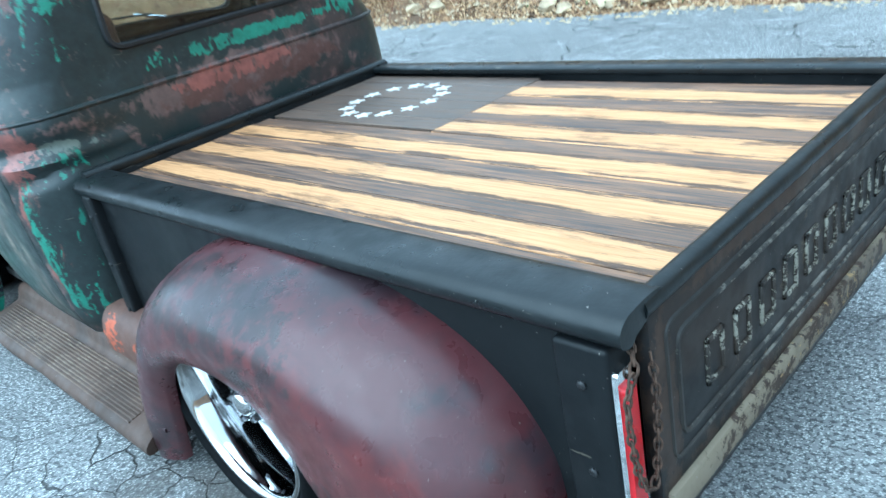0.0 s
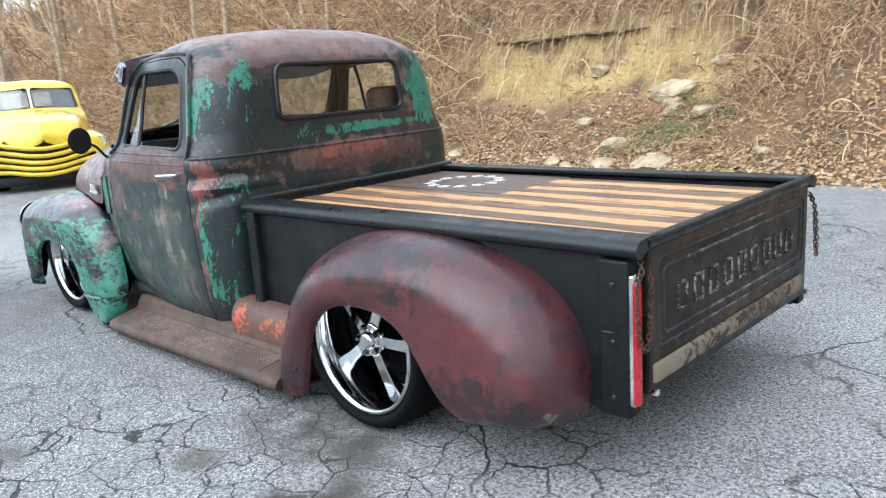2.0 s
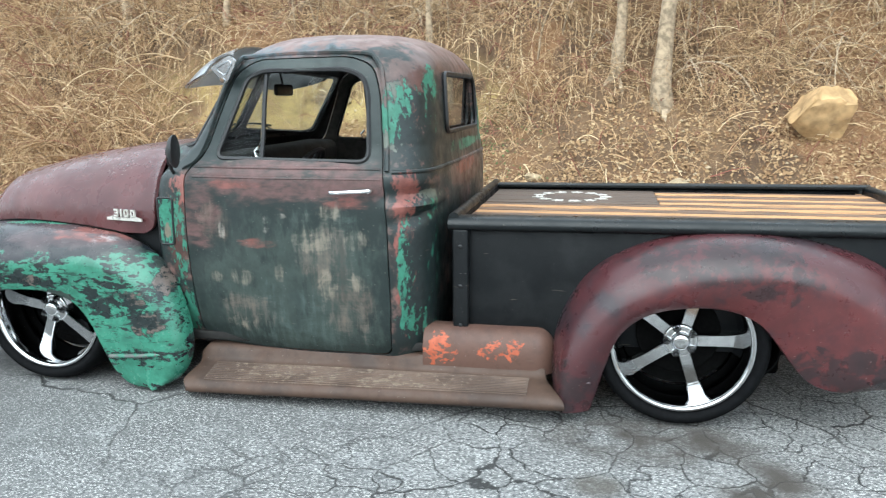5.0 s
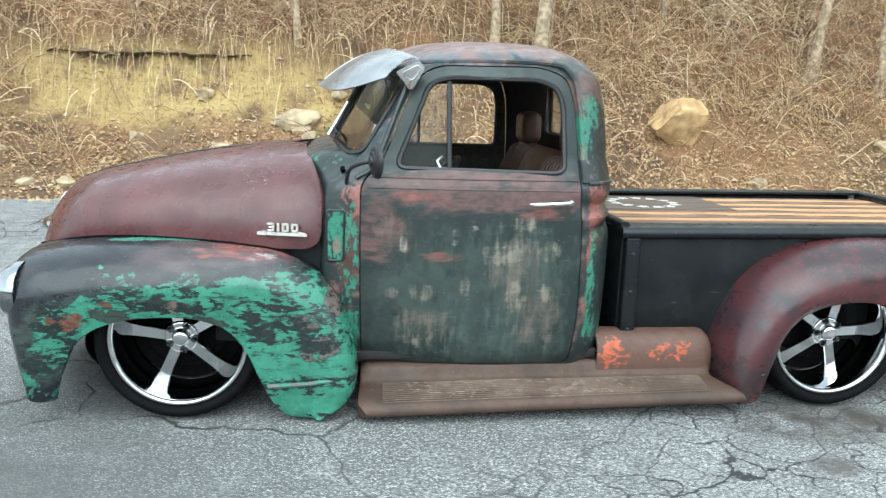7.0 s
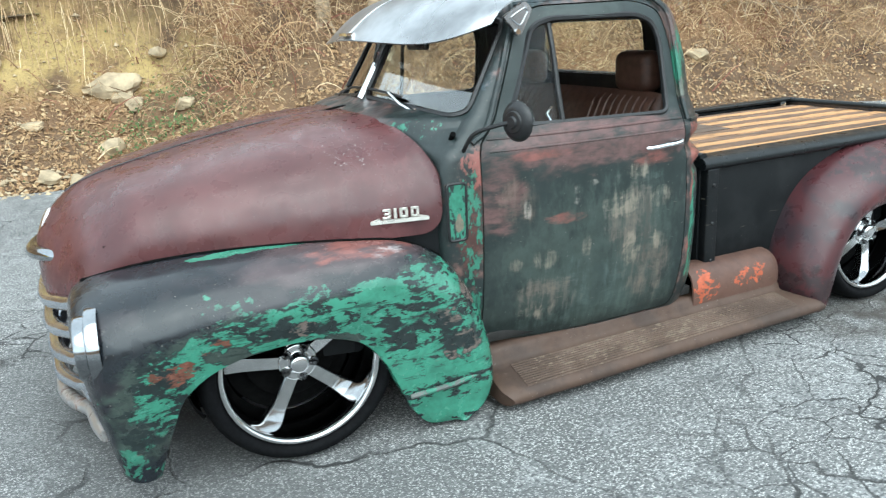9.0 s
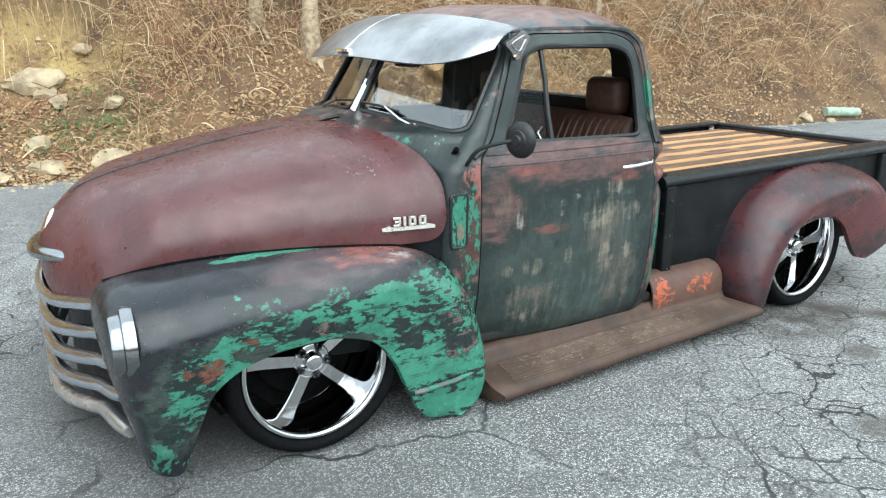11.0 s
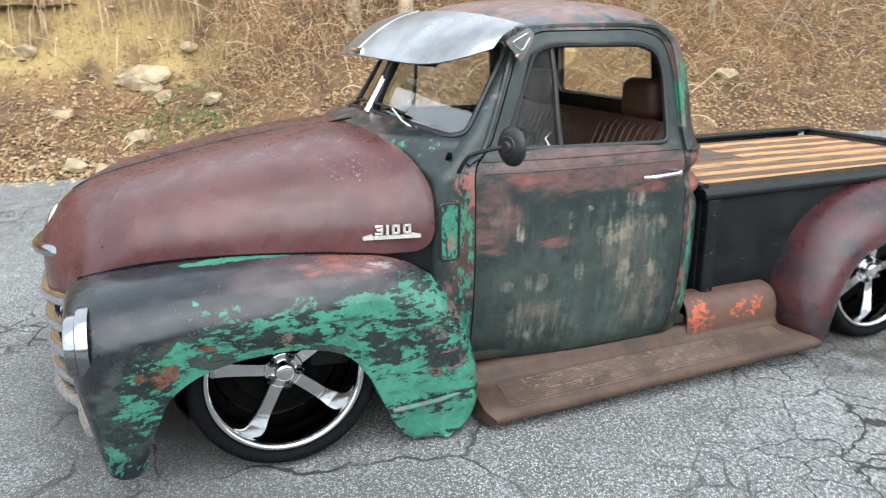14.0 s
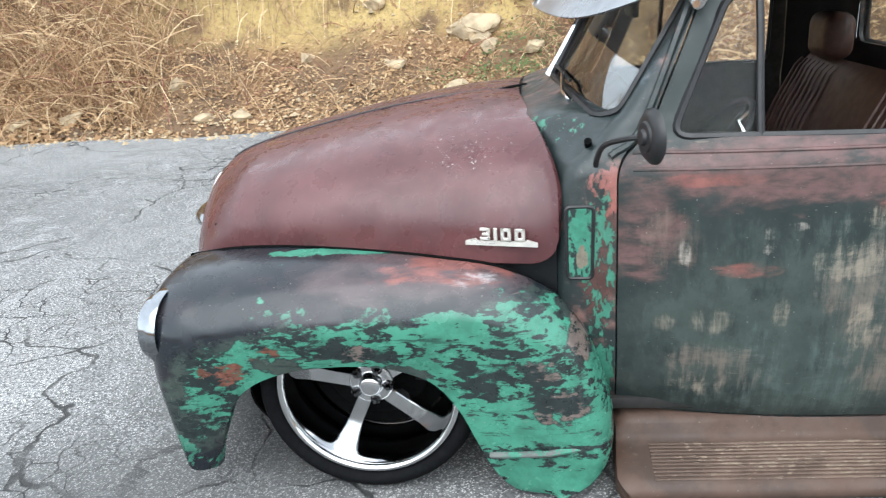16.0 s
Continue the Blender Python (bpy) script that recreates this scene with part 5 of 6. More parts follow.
# panels under the hood's edge
for s in (1, -1):
    rows = [[(x, -s * (float(table(HOOD, 1, x)) - 0.035), z) for z in (0.30, 0.5, 0.7, 0.80)] for x in np.linspace(-2.36, -3.5, 20)]
    part("inner_panel", thick(grid_bm(rows), 0.01), M["bed"], truck)
for d, s in ((left_door, 1), (right_door, -1)):
    for z, r in ((1.047, 0.006), (1.004, 0.005)):
        part("belt_line", tube_bm([(x, -s * (cab_y(x, z) - 0.002), z) for x in np.linspace(-2.150, -1.262, 24)], r, 8), M["door"], d)
# beads: belt line on the cab, seam on the wings' tails
ring = cab_ring(1.035)
back = [(x, y, z) for x, y, z in ring if x > -1.235]
back.sort(key=lambda p: math.atan2(p[1], p[0] + 1.5))
part("belt_bead", tube_bm([(x, y * 1.004, z) for x, y, z in back], 0.009, 8), M["cab"], truck)
for s in (1, -1):
    part("fender_bead", tube_bm([(-2.575, -0.950 * s, 0.168), (-2.52, -0.962 * s, 0.175), (-2.40, -0.970 * s, 0.185), (-2.29, -0.953 * s, 0.195), (-2.225, -0.90 * s, 0.20)], 0.010, 8), M["bead"], truck)
    part("fender_bead", tube_bm([(-0.505, -0.76 * s, 0.19), (-0.49, -0.89 * s, 0.19), (-0.44, -0.952 * s, 0.19), (-0.36, -0.945 * s, 0.185)], 0.009, 8), M["rear_fender"], truck)
# hinge gap behind the hood's centre line, and a small hole where an aerial stood
part("hinge_gap", tube_bm([(-2.545, -0.012, 1.128), (-2.49, -0.022, 1.138), (-2.43, -0.030, 1.147)], [0.003, 0.010, 0.006], 8, flat=0.5), M["pit"], truck)
# wipers
for s in (1, -1):
    wp = part("wiper", tube_bm([(-2.290, -0.483 * s, 1.136), (glass_x(0.40, 1.16) - 0.035, -0.40 * s, 1.165), (glass_x(0.26, 1.20) - 0.022, -0.26 * s, 1.205)], 0.007, 6), M["chrome"], truck)
    part("wiper_pivot", tube_bm([(-2.262, -0.483 * s, 1.112), (-2.298, -0.483 * s, 1.143)], 0.014, 10), M["chrome"], wp)
    part("wiper_blade", tube_bm([(glass_x(y, z) - 0.012, -y * s, z) for y, z in ((0.34, 1.190), (0.20, 1.205), (0.05, 1.212))], 0.006, 6), M["black"], wp)
part("aerial_hole", tube_bm([(-2.262, -0.735, 1.045), (-2.268, -0.775, 1.078)], 0.011, 10), M["pit"], truck)
# inside the cab
part("cab_floor", box_bm(-2.30, -1.10, -0.78, 0.78, 0.22, 0.26, 0.005), M["inside"], truck)
dash = part("dashboard", box_bm(-2.22, -2.00, -0.72, 0.72, 0.93, 1.09, 0.05, 4), M["inside"], truck)
sw = part("steering_wheel", tube_bm([(0.19 * math.cos(a), 0.19 * math.sin(a), 0) for a in np.linspace(0, 2 * math.pi, 40, endpoint=False)], 0.012, 8, closed=True), M["black"], truck)
sw.matrix_basis = pose(-1.84, -0.36, 0.95, 0, -50, 0)
for k in range(3):
    a = 2 * math.pi * k / 3
    part("spoke", tube_bm([(0.02 * math.cos(a), 0.02 * math.sin(a), -0.02), (0.18 * math.cos(a), 0.18 * math.sin(a), 0)], 0.009, 6), M["black"], sw)
part("column", tube_bm([(-1.84, -0.36, 0.94), (-2.08, -0.36, 0.80)], 0.022, 10), M["black"], truck)
part("rear_view_mirror", join_bm(box_bm(-2.06, -2.035, -0.11, 0.11, 1.36, 1.42, 0.012, 3), tube_bm([(-2.05, 0, 1.41), (-2.07, 0, 1.52)], 0.006, 6)), M["black"], truck)


def bench(parent):
    seat = part("seat", box_bm(-1.66, -1.15, -0.70, 0.70, 0.42, 0.72, 0.06, 4), M["leather"], parent, "brown leather bench seat")
    rows = []
    for u in np.linspace(0, 1, 11):
        x, z = -1.33 + 0.15 * u, 0.66 + 0.46 * u
        w = 0.71 * (1 - 0.06 * u ** 4)
        t = 0.085 - 0.030 * u
        rows.append([(x + t * math.cos(a) * math.sqrt(max(0.0, 1 - max(0.0, (u - 0.85) / 0.16) ** 2)), w * math.copysign(abs(math.sin(a)) ** 0.22, math.sin(a)), z + 0.3 * t * -math.cos(a)) for a in np.linspace(0, 2 * math.pi, 40, endpoint=False)])
    bk = part("seat_back", grid_bm(rows, wrap_v=True, cap=True), M["leather"], seat, "pleated brown leather backrest", smooth=60)
    for c in (-0.45, 0.43):
        for k in range(9):
            y = c - 0.20 + 0.05 * k
            part("pleat", tube_bm([(-1.412, y, 0.72), (-1.335, y, 0.92), (-1.255, y, 1.08), (-1.225, y, 1.11)], 0.007, 6), M["leather"], bk)
    for c, x0 in ((-0.470, -1.225), (0.42, -1.255)):
        part("headrest", box_bm(x0, x0 + 0.115, c - 0.125, c + 0.125, 1.125, 1.31, 0.05, 5), M["leather"], seat, smooth=60)
        for dy in (-0.05, 0.05):
            part("headrest_post", tube_bm([(x0 + 0.06, c + dy, 1.06), (x0 + 0.06, c + dy, 1.15)], 0.007, 8), M["chrome"], seat)


bench(truck)

# ---- yellow truck farther down the road ----
YEL = {"bar_size": 0.038, "hood": M["yellow"], "front_fender": M["yellow"], "cab": M["yellow"], "door": M["yellow"], "bar": M["yellow"], "low_bar": M["yellow"], "ring": M["chrome"]}
yellow = group_of("yellow_truck", "parked yellow vintage truck with black grille gaps facing along the road", "truck", (-14.27, 2.637, 0.12), 165)
pickup_front(yellow, YEL)
for x, y, s in ((-2.946, -0.80, 1), (0, -0.80, 1), (-2.946, 0.80, -1), (0, 0.80, -1)):
    wheel(yellow, x, 15, y=y, z=0.234, side=s)
yb = join_bm(box_bm(-0.96, 1.06, -0.70, 0.70, 0.27, 0.80, 0.02))
part("bed", yb, M["yellow"], yellow)
part("valance", box_bm(-3.50, -3.30, -0.78, 0.78, -0.02, 0.14, 0.03), M["black"], yellow)


# ---- the wooded bank ----
rng = random.Random(7)


def slope(x, y):
    e = 0.05
    return Vector((-(bank_z(x + e, y) - bank_z(x - e, y)) / (2 * e), -(bank_z(x, y + e) - bank_z(x, y - e)) / (2 * e), 1)).normalized()


class Bits:
    """Collects many small loose shapes for one object."""

    def __init__(self):
        self.v, self.f = [], []

    def poly(self, pts, faces):
        o = len(self.v)
        self.v += [tuple(p) for p in pts]
        self.f += [tuple(i + o for i in q) for q in faces]

    def leaf(self, c, n, size):
        t = n.cross(Vector((rng.uniform(-1, 1), rng.uniform(-1, 1), rng.uniform(-1, 1)))).normalized()
        s = n.cross(t)
        w = size * rng.uniform(0.4, 0.7)
        k = n * size * rng.uniform(0.0, 0.35)
        self.poly((c - t * size, c - s * w + k, c + t * size * 0.9, c + s * w + k), ((0, 1, 2), (0, 2, 3)))

    def stem(self, pts, r0, r1=None):
        k = len(pts)
        r1 = r0 * 0.4 if r1 is None else r1
        ring = []
        for i, p in enumerate(pts):
            t = (pts[min(i + 1, k - 1)] - pts[max(i - 1, 0)]).normalized()
            a = t.cross(Vector((0.3, 0.9, 0.2))).normalized()
            b = t.cross(a)
            r = r0 + (r1 - r0) * i / (k - 1)
            ring += [p + a * r, p + a * (-0.5 * r) + b * (0.87 * r), p + a * (-0.5 * r) - b * (0.87 * r)]
        fs = []
        for i in range(k - 1):
            for j in range(3):
                fs.append((3 * i + j, 3 * i + (j + 1) % 3, 3 * i + 3 + (j + 1) % 3, 3 * i + 3 + j))
        self.poly(ring, fs)

    def stone(self, c, r, n):
        q = Matrix.Rotation(rng.uniform(0, 6.3), 3, "Z")
        pts = []
        for x, y, z in ((1, 0, 0), (0.3, 0.9, 0.1), (-0.8, 0.5, 0), (-0.7, -0.6, 0.1), (0.4, -0.9, 0), (0.1, 0.1, 0.7), (0, 0, -0.5)):
            pts.append(c + q @ Vector((x * r * rng.uniform(0.7, 1.2), y * r * rng.uniform(0.6, 1.1), z * r * rng.uniform(0.6, 1.2))))
        fs = [(i, (i + 1) % 5, 5) for i in range(5)] + [((i + 1) % 5, i, 6) for i in range(5)]
        self.poly(pts, fs)

    def build(self, name, material, label, category, smooth=0):
        me = bpy.data.meshes.new(name)
        me.from_pydata(self.v, [], self.f)
        ob = part_mesh(name, me, material, None, smooth=smooth)
        return tagged(ob, label, category, kind="stuff")


def on_bank(x, d):
    y = edge_y(x) + d
    return Vector((x, y, bank_z(x, y)))


def spread():
    """A place along the bank, more often near the truck."""
    return rng.gauss(-2.0, 5.0) if rng.random() < 0.8 else rng.uniform(-30, 16)


litter_bits = Bits()
for _ in range(56000):
    x, d = spread(), 4.6 * rng.random() ** 1.2
    p = on_bank(x, d + 0.02)
    bare = -7.0 < x < -2.0 and 1.9 < d < 2.75
    if bare and rng.random() < 0.8 or noise.noise((x * 1.1, p.y * 1.1, 2)) < -0.22 and rng.random() < 0.7:
        continue
    n = (slope(x, p.y) + Vector((rng.uniform(-1, 1), rng.uniform(-1, 1), rng.uniform(-1, 1))) * 0.55).normalized()
    litter_bits.leaf(p + Vector((0, 0, 0.012)), n, rng.uniform(0.015, 0.040))
for _ in range(9000):
    x, d = rng.uniform(-27, -7.5), 5.5 * rng.random() ** 1.1
    p = on_bank(x, d)
    litter_bits.leaf(p + Vector((0, 0, 0.02)), (slope(x, p.y) + Vector((rng.uniform(-1, 1), rng.uniform(-1, 1), rng.uniform(-1, 1))) * 0.6).normalized(), rng.uniform(0.04, 0.085))
for _ in range(15000):
    x, d = rng.uniform(0.8, 10), 4.2 * rng.random() ** 0.9
    p = on_bank(x, d + 0.03)
    litter_bits.leaf(p + Vector((0, 0, 0.018)), (slope(x, p.y) + Vector((rng.uniform(-1, 1), rng.uniform(-1, 1), rng.uniform(-1, 1))) * 0.6).normalized(), rng.uniform(0.015, 0.036))
litter_bits.build("leaf_litter", M["leaf"], "dead tan and brown leaves lying on the bank", "leaf litter")

gravel = Bits()
for _ in range(2600):
    x = spread()
    d = rng.gauss(0.12, 0.22) if rng.random() < 0.6 else 3.4 * rng.random()
    p = on_bank(x, max(-0.25, d))
    gravel.stone(Vector((p.x, p.y, max(p.z, 0.0))), rng.uniform(0.01, 0.045) * (1.5 if rng.random() < 0.1 else 1), None)
gravel.build("loose_stones", M["stone"], "small pale stones along the foot of the bank", "stones")


def arch(p, way, length, droop, k=6):
    pts = []
    v = way.normalized()
    q = p.copy()
    for i in range(k):
        pts.append(q.copy())
        v = (v + Vector((rng.uniform(-0.17, 0.17), rng.uniform(-0.17, 0.17), -droop + rng.uniform(-0.10, 0.10)))).normalized()
        q = q + v * (length / (k - 1))
    return pts


brush, fine, red, canes = Bits(), Bits(), Bits(), Bits()
for _ in range(9500):
    x = spread()
    lowest = 2.6 if -8 < x < -2.2 else 1.35
    d = lowest + 4.5 * rng.random() ** 1.1
    if rng.random() < 0.12:
        d = rng.uniform(0.3, lowest)
    if -0.5 < x < 2.0 and 0.9 < d < 1.8 and rng.random() < 0.8:
        continue
    p = on_bank(x, d)
    up = Vector((rng.uniform(-0.7, 0.7), rng.uniform(-1.1, 0.1), rng.uniform(0.1, 1.2)))
    ln = rng.uniform(0.25, 1.0) * (0.6 if d < lowest + 0.3 else 1.0)
    b = red if rng.random() < 0.10 else brush if rng.random() < 0.5 else fine
    pts = arch(p, up, ln, rng.uniform(0.05, 0.42))
    b.stem(pts, rng.uniform(0.003, 0.011) if b is not fine else rng.uniform(0.0025, 0.006))
    for _k in range(3 if b is fine else 2):
        i = rng.randrange(1, 5)
        b.stem(arch(pts[i], Vector((rng.uniform(-1, 1), rng.uniform(-1, 0.4), rng.uniform(-0.4, 0.8))), ln * rng.uniform(0.25, 0.55), 0.3, 4), 0.0028)
for _ in range(5200):
    x = rng.uniform(-30, -7)
    p = on_bank(x, 0.5 + 6.5 * rng.random() ** 1.1)
    b = red if rng.random() < 0.08 else brush if rng.random() < 0.6 else fine
    pts = arch(p, Vector((rng.uniform(-0.7, 0.7), rng.uniform(-0.9, 0.3), rng.uniform(0.3, 1.3))), rng.uniform(0.5, 1.7), rng.uniform(0.05, 0.45))
    b.stem(pts, rng.uniform(0.006, 0.015))
    for _k in range(2):
        b.stem(arch(pts[rng.randrange(1, 5)], Vector((rng.uniform(-1, 1), rng.uniform(-1, 0.4), rng.uniform(-0.4, 0.8))), rng.uniform(0.3, 0.8), 0.25, 4), 0.005)
for _ in range(3000):
    x = rng.uniform(-75, -28)
    p = on_bank(x, 0.5 + 22 * rng.random() ** 1.2)
    b = brush if rng.random() < 0.5 else fine
    b.stem(arch(p, Vector((rng.uniform(-0.7, 0.7), rng.uniform(-0.8, 0.3), rng.uniform(0.5, 1.3))), rng.uniform(1.0, 3.5), rng.uniform(0.0, 0.3), 5), rng.uniform(0.012, 0.035))
# thicker tangle behind the bed and over the far end of the road
for _ in range(3800):
    x = rng.uniform(0.5, 11)
    d = 0.5 + 4.0 * rng.random() ** 0.9
    if 1.7 < x < 2.9 and d < 1.6:
        continue
    p = on_bank(x, d)
    b = red if rng.random() < 0.06 else brush if rng.random() < 0.45 else fine
    ln = rng.uniform(0.2, 0.9) * min(1.0, 0.35 + d * 0.3)
    pts = arch(p, Vector((rng.uniform(-0.6, 0.6), rng.uniform(-0.9, 0.1), rng.uniform(0.2, 1.3))), ln, rng.uniform(0.05, 0.40))
    b.stem(pts, rng.uniform(0.0025, 0.007))
    for _k in range(2):
        b.stem(arch(pts[rng.randrange(1, 5)], Vector((rng.uniform(-1, 1), rng.uniform(-1, 0.4), rng.uniform(-0.4, 0.8))), ln * rng.uniform(0.25, 0.55), 0.3, 4), 0.0026)
# pale weeds far along the bank
for _ in range(3200):
    x = rng.uniform(-26, -7)
    p = on_bank(x, 0.3 + 5.0 * rng.random())
    fine.stem(arch(p, Vector((rng.uniform(-0.5, 0.5), rng.uniform(-0.8, 0.2), 1)), rng.uniform(0.3, 1.1), rng.uniform(0.05, 0.3), 5), rng.uniform(0.003, 0.006))
# roots and vines that hang over the lip of the cut
for _ in range(1700):
    x = rng.uniform(-11, 6)
    p = on_bank(x, rng.uniform(2.3, 3.1) if x < -1.5 else rng.uniform(1.5, 3.0)) + Vector((0, -0.03, 0.03))
    brush.stem(arch(p, Vector((rng.uniform(-0.3, 0.3), -0.7, 0.1)), rng.uniform(0.25, 0.9), 0.75, 6), rng.uniform(0.002, 0.007))
# pale twisted vines and bare branches leaning over the bank
for _ in range(150):
    x = rng.uniform(2.2, 8.0) if rng.random() < 0.6 else rng.uniform(-10, 2.2)
    p = on_bank(x, rng.uniform(1.7, 3.6) if x > -1.5 else rng.uniform(2.8, 4.2))
    r = rng.uniform(0.006, 0.018)
    pts = arch(p, Vector((rng.uniform(-0.8, 0.8), rng.uniform(-0.9, -0.1), rng.uniform(0.5, 1.3))), rng.uniform(0.8, 2.0), rng.uniform(0.10, 0.32), 10)
    canes.stem(pts, r, r * 0.4)
    for _k in range(3):
        canes.stem(arch(pts[rng.randrange(3, 9)], Vector((rng.uniform(-1, 1), rng.uniform(-1, 0.3), rng.uniform(-0.5, 0.6))), rng.uniform(0.3, 0.8), 0.2, 5), r * 0.45, 0.002)
# thin upright saplings and canes
for _ in range(260):
    x = spread()
    d = rng.uniform(2.0, 7.0) if x > -2 else rng.uniform(2.8, 7.5)
    p = on_bank(x, d)
    pts = arch(p - Vector((0, 0, 0.05)), Vector((rng.uniform(-0.25, 0.25), rng.uniform(-0.3, 0.1), 1)), rng.uniform(1.2, 3.2), 0.0, 9)
    r = rng.uniform(0.006, 0.022)
    canes.stem(pts, r, r * 0.4)
    for _k in range(4):
        canes.stem(arch(pts[rng.randrange(3, 8)], Vector((rng.uniform(-1, 1), rng.uniform(-1, 1), rng.uniform(0, 1))), rng.uniform(0.3, 0.8), 0.1, 5), r * 0.4, 0.002)
# dry weeds by the road, left of the truck's nose
for _ in range(700):
    x = rng.gauss(-9.5, 1.6)
    p = on_bank(x, rng.uniform(0.1, 1.8))
    fine.stem(arch(p, Vector((rng.uniform(-0.5, 0.5), rng.uniform(-0.5, 0.3), 1)), rng.uniform(0.3, 0.9), 0.12, 5), rng.uniform(0.002, 0.004))
canes.build("saplings", M["bark"], "thin pale upright saplings and canes on the slope", "saplings", 60)
brush.build("dry_brush", M["twig"], "tangle of dry brown stems and hanging roots on the bank", "brush")
fine.build("dry_weeds", M["twig"], "fine straw-coloured dead weeds on the bank", "weeds")
red.build("red_brambles", M["red_stem"], "thin reddish bramble stems on the bank", "brambles")

weeds = Bits()
for _ in range(900):
    x, d = rng.gauss(-2.5, 0.5), rng.gauss(0.95, 0.35)
    p = on_bank(x, max(0.1, d))
    weeds.leaf(p + Vector((0, -0.02, rng.uniform(0.01, 0.10))), Vector((rng.uniform(-1, 1), rng.uniform(-1.5, 0), 1)).normalized(), rng.uniform(0.012, 0.030))
weeds.build("green_weeds", M["weed"], "low green weeds among the dead leaves", "weeds")


def rock(x, d, size, flat, material, label, turn, sink=0.25):
    """A split stone with blunt edges."""
    bm = bmesh.new()
    bmesh.ops.create_icosphere(bm, subdivisions=4, radius=1)
    o = Vector((x * 3.1, d * 5.7, turn))
    rk = random.Random(int(x * 100) * 31 + int(d * 100))
    cuts = [(Vector((rk.uniform(-1, 1), rk.uniform(-1, 1), rk.uniform(-0.7, 1))).normalized(), rk.uniform(0.50, 0.80)) for _ in range(11)]
    for v in bm.verts:
        c = v.co * (1 + 0.22 * noise.noise(v.co * 0.9 + o))
        for pn, pd in cuts:
            over = c.dot(pn) - pd
            if over > 0:
                c -= pn * over * 0.93
        c *= 1.12 * (1 + 0.10 * noise.noise(v.co * 2.6 + o) + 0.06 * noise.noise(v.co * 6 + o) + 0.03 * noise.noise(v.co * 15 + o))
        v.co = Vector((c.x * size, c.y * size * 0.75, c.z * size * flat))
    p = on_bank(x, d)
    ob = part("rock", bm, material, smooth=28)
    n = slope(x, p.y)
    ob.matrix_world = Matrix.Translation(p + n * size * flat * (0.5 - sink)) @ Vector((0, 0, 1)).rotation_difference((n + Vector((0, 0, 1.2))).normalized()).to_matrix().to_4x4() @ Matrix.Rotation(radians(turn), 4, "Z")
    return tagged(ob, label, "rock", "rocks on the bank")


PALE, SPLIT = "pale flat sandstone lying in leaf litter", "blocky tan rock half buried in the bank"
for x, d, size, flat, label, turn in ((-3.05, 1.95, 0.32, 0.45, SPLIT, 20), (-2.46, 2.1, 0.15, 0.6, SPLIT, 50), (-2.30, 1.12, 0.15, 0.5, SPLIT, 10), (-3.19, 0.28, 0.24, 0.35, PALE, 0), (-2.52, 0.25, 0.24, 0.35, PALE, 15),
                                     (-3.22, 0.62, 0.20, 0.5, PALE, 80), (-3.62, 0.16, 0.12, 0.5, PALE, 30), (-2.85, 1.6, 0.17, 0.6, SPLIT, 70), (-5.77, 0.24, 0.14, 0.5, PALE, 0), (-3.9, 0.2, 0.16, 0.5, PALE, 60),
                                     (1.41, 0.12, 0.18, 0.5, PALE, 40), (-8.71, 0.4, 0.16, 0.5, PALE, 10), (-8.09, 0.5, 0.17, 0.5, PALE, 70), (-6.23, 0.33, 0.13, 0.5, PALE, 0), (-2.94, 1.75, 0.20, 0.5, SPLIT, 100),
                                     (0.6, 0.3, 0.13, 0.5, PALE, 10), (3.3, 0.5, 0.16, 0.6, SPLIT, 25), (5.2, 0.8, 0.2, 0.6, SPLIT, 65), (8.4, 0.1, 0.16, 0.5, PALE, 0), (8.9, 0.0, 0.14, 0.5, PALE, 45), (-4.4, 2.2, 0.16, 0.6, SPLIT, 33),
                                     (-5.3, 1.7, 0.15, 0.5, SPLIT, 76), (-4.0, 1.2, 0.12, 0.5, PALE, 12), (-1.2, 0.5, 0.12, 0.5, PALE, 12), (-6.9, 1.2, 0.13, 0.6, SPLIT, 52), (2.9, 0.2, 0.12, 0.5, PALE, 22)):
    rock(x, d, size, flat, M["stone"], label, turn)
tagged(rock(2.30, 1.05, 0.45, 1.0, M["ochre"], "", 35, sink=0.22), "large rounded ochre boulder set in the bank", "boulder")

# mossy ledge over the yellow cut
rows = []
for i, x in enumerate(np.linspace(-6.7, -3.75, 90)):
    e = math.sin(min(1, i / 20, (89 - i) / 20) * math.pi / 2)
    z = 1.84 + 0.07 * noise.noise((x * 0.9, 4, 0)) + 0.03 * noise.noise((x * 3.3, 9, 0))
    d = next((q for q in np.arange(1.6, 3.6, 0.03) if bank_z(x, edge_y(x) + q) > z - 0.02), 2.6)
    y = edge_y(x) + d
    t = 0.034 * (0.25 + 0.75 * e) * max(0.25, 1 + 1.3 * noise.noise((x * 3.7, 1, 1)))
    out = (0.04 + 0.12 * e) * max(0.2, 1 + 1.2 * noise.noise((x * 2.9, 6, 3)))
    rows.append([(x, y + a * out + 0.04 * noise.noise((x * 6, a, 2)), z + b * t + 0.016 * noise.noise((x * 9, a, 5))) for a, b in ((2, 1.4), (0.2, 1), (-0.6, 0.7), (-1, 0.0), (-0.7, -0.8), (0.2, -1.0), (2, -1.0))])
tagged(part("stone_ledge", grid_bm(rows, wrap_v=True, cap=True), M["ledge"], smooth=35), "thin mossy stone ledge jutting over the bare cut", "ledge")


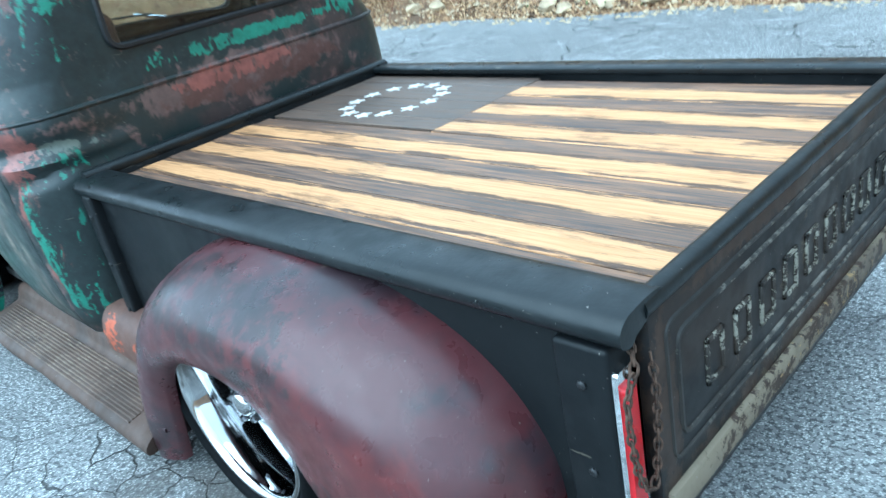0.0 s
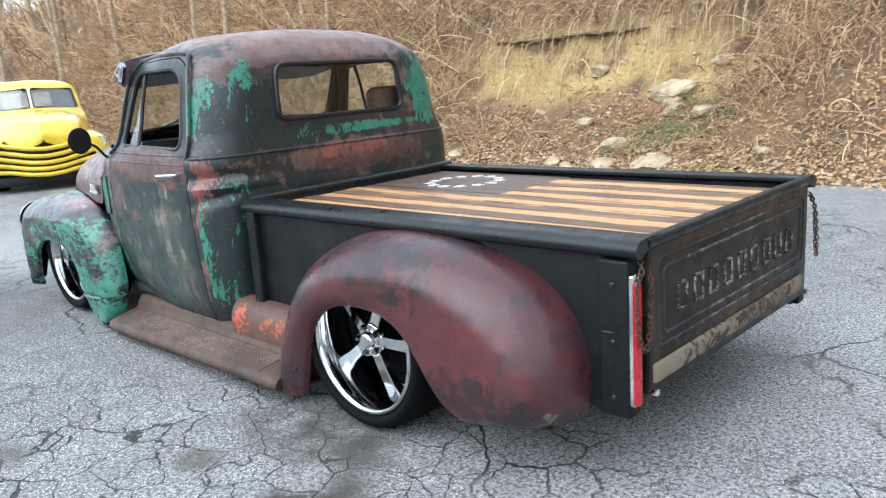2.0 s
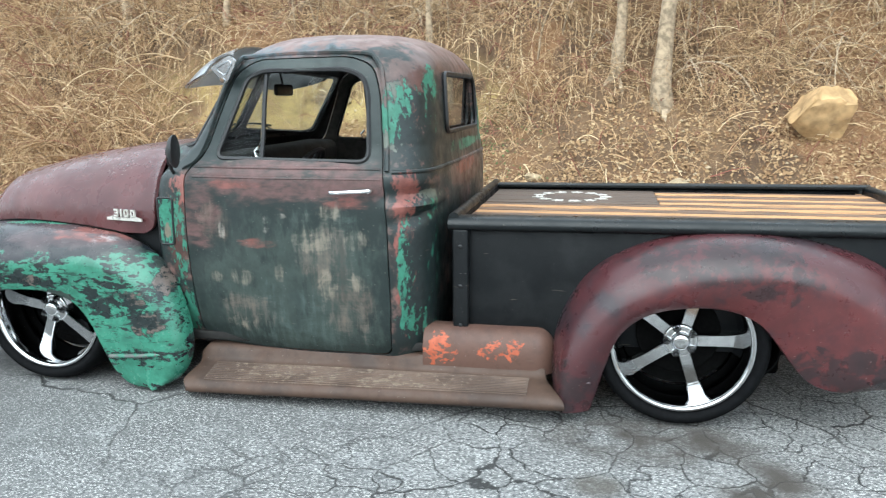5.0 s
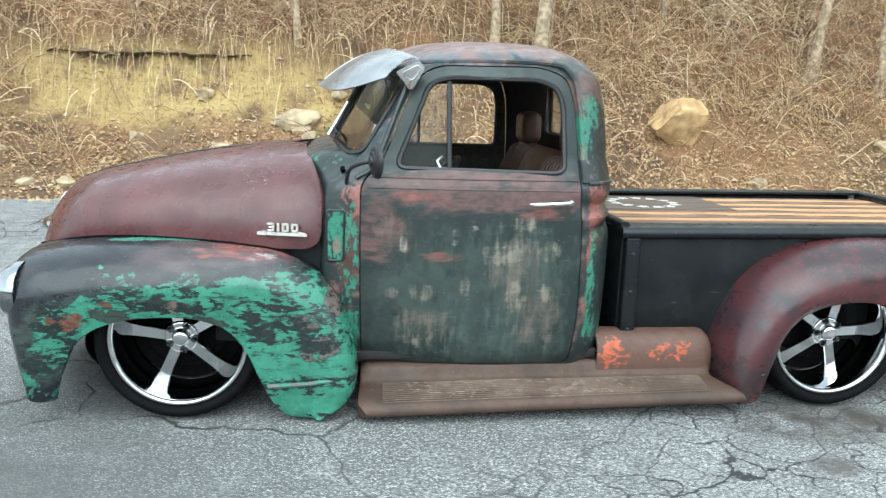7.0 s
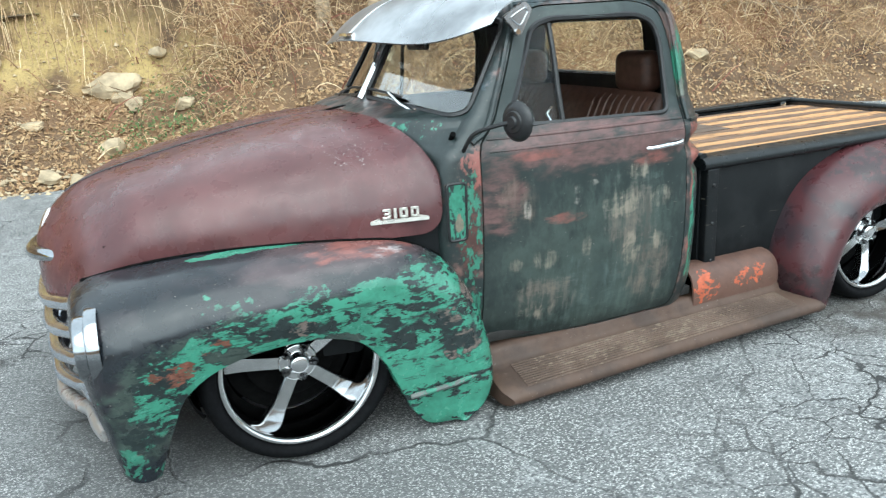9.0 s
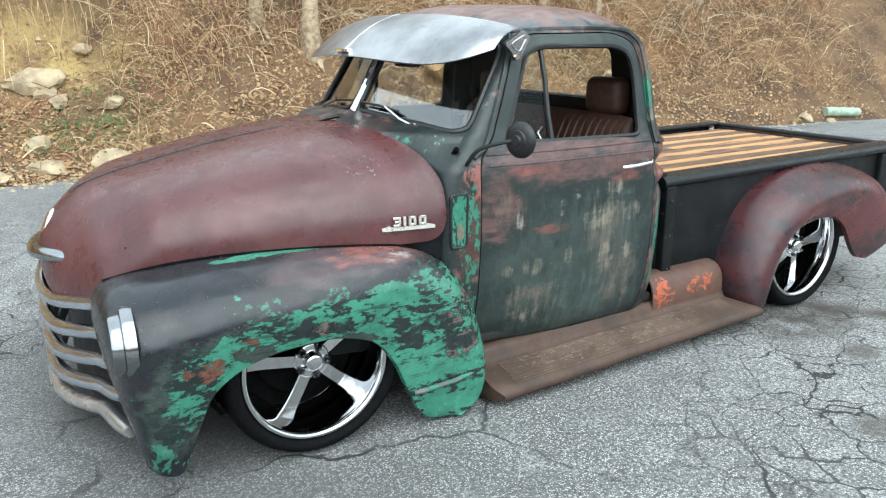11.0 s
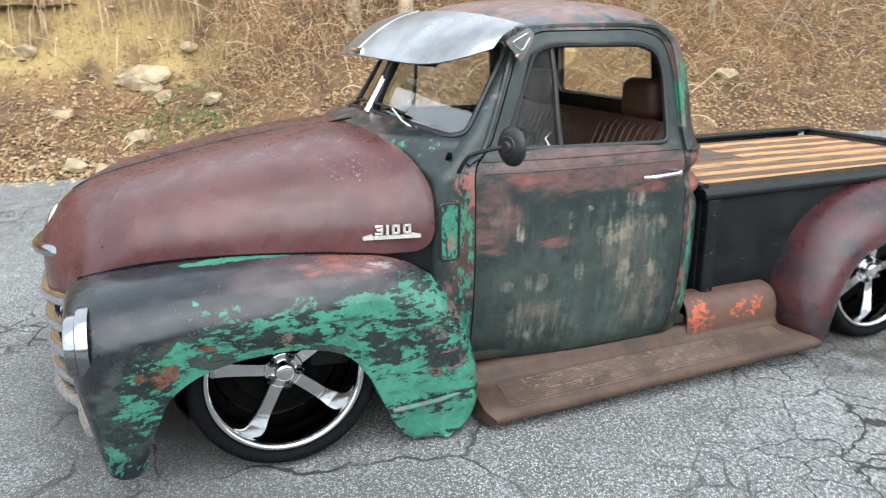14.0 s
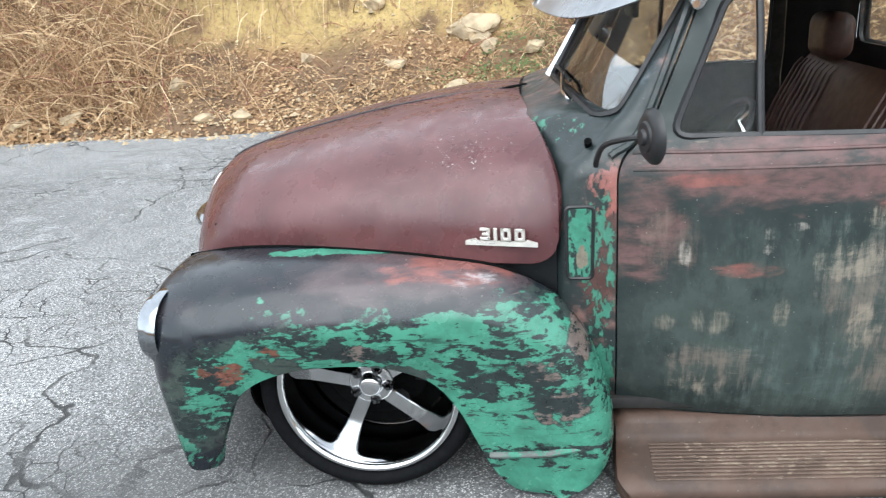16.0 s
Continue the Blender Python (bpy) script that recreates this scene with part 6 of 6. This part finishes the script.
def tree(x, d, r, height, lean, seed, roots=True):
    """A bare winter tree: tapered trunk with root flare, limbs and twigs."""
    rg = random.Random(seed)
    p = on_bank(x, d)
    top = group_of("tree", "bare grey-brown tree trunk growing from the bank", "tree", tuple(p), 0, "trees on the bank")
    pts, q = [], Vector((0, 0, -0.25))
    for i in range(14):
        pts.append(q.copy())
        q = q + Vector((lean * height / 14 + rg.uniform(-1, 1) * r * 0.5, rg.uniform(-1, 1) * r * 0.5 - 0.02 * height / 14, height / 13))
    rad = [r * (1.5 if i == 0 else 1.15 if i == 1 else 1 - 0.06 * i) for i in range(14)]
    part("trunk", tube_bm(cr(pts, 40), list(np.interp(np.linspace(0, 13, 40), range(14), rad)), 12), M["bark"], top, smooth=80)
    limbs = Bits()
    global rng
    keep, rng = rng, rg
    for i in range(4, 14):
        for _ in range(2):
            w = Vector((rg.uniform(-1, 1), rg.uniform(-1, 0.6), rg.uniform(0.2, 1)))
            a = arch(pts[i], w, rg.uniform(0.6, 1.6), 0.0, 6)
            limbs.stem(a, r * 0.28, 0.006)
            for k in (2, 3, 4):
                limbs.stem(arch(a[k], Vector((rg.uniform(-1, 1), rg.uniform(-1, 1), rg.uniform(-0.3, 0.8))), rg.uniform(0.3, 0.7), 0.05, 4), 0.008, 0.003)
    if roots:
        for _ in range(6):
            limbs.stem(arch(Vector((0, 0, 0.02)), Vector((rg.uniform(-1.2, 1.2), -0.6, -0.25)), rg.uniform(0.4, 0.9), 0.25, 6), r * 0.45, 0.012)
    rng = keep
    me = bpy.data.meshes.new("crown")
    me.from_pydata(limbs.v, [], limbs.f)
    part_mesh("crown", me, M["bark"], top, "bare limbs, twigs and exposed roots", smooth=60)


for i, (x, d, r, h, lean) in enumerate(((0.47, 1.48, 0.125, 6, -0.02), (-0.16, 2.0, 0.085, 6, -0.01), (-3.07, 2.68, 0.055, 5, 0.02), (4.7, 2.1, 0.09, 5, 0.10), (5.6, 1.8, 0.06, 4.5, -0.08), (2.6, 2.7, 0.05, 4, 0.05),
                                        (1.7, 2.9, 0.04, 4, -0.04), (-6.8, 3.2, 0.06, 5, 0.03), (-9.0, 3.6, 0.08, 6, 0.02), (-11.5, 2.6, 0.06, 7, 0.02), (-13.5, 3.3, 0.07, 7, -0.03), (-16, 2.8, 0.08, 8, 0.04), (-19, 3.5, 0.09, 8, 0.0),
                                        (-23, 3, 0.09, 9, 0.02), (8.0, 2.2, 0.07, 5, 0.05), (10.5, 2.4, 0.08, 5, -0.05), (-1.7, 3.5, 0.06, 5, 0), (-4.9, 4.0, 0.07, 5, 0.04), (3.6, 3.7, 0.08, 5, -0.03), (7.0, 4.0, 0.09, 6, 0.02), (-26, 2.2, 0.09, 8, -0.02), (-28.5, 3.2, 0.10, 9, 0.03), (-31, 1.8, 0.10, 9, 0.0), (-34, 3.0, 0.12, 10, 0.02), (-17.5, 4.6, 0.09, 7, 0.05), (-12.3, 4.8, 0.07, 6, -0.05), (-38, 4, 0.14, 10, 0.03), (-42, 7, 0.16, 11, -0.02), (-47, 5, 0.16, 12, 0.02), (-53, 9, 0.2, 12, 0.0), (-36, 8, 0.12, 10, -0.03), (-60, 6, 0.2, 13, 0.02))):
    tree(x, d, r, h, lean, 100 + i, i in (0, 1, 3, 4))

# pale pipe end by the road
p0, p1 = on_bank(8.85, 0.12), on_bank(9.55, 0.09)
pipe = part("drain_pipe", join_bm(tube_bm([p0 + Vector((0, 0, 0.06)), p1 + Vector((0, 0, 0.06))], 0.08, 20)), M["pipe"], smooth=40)
tagged(pipe, "pale green drain pipe lying at the road edge", "pipe")
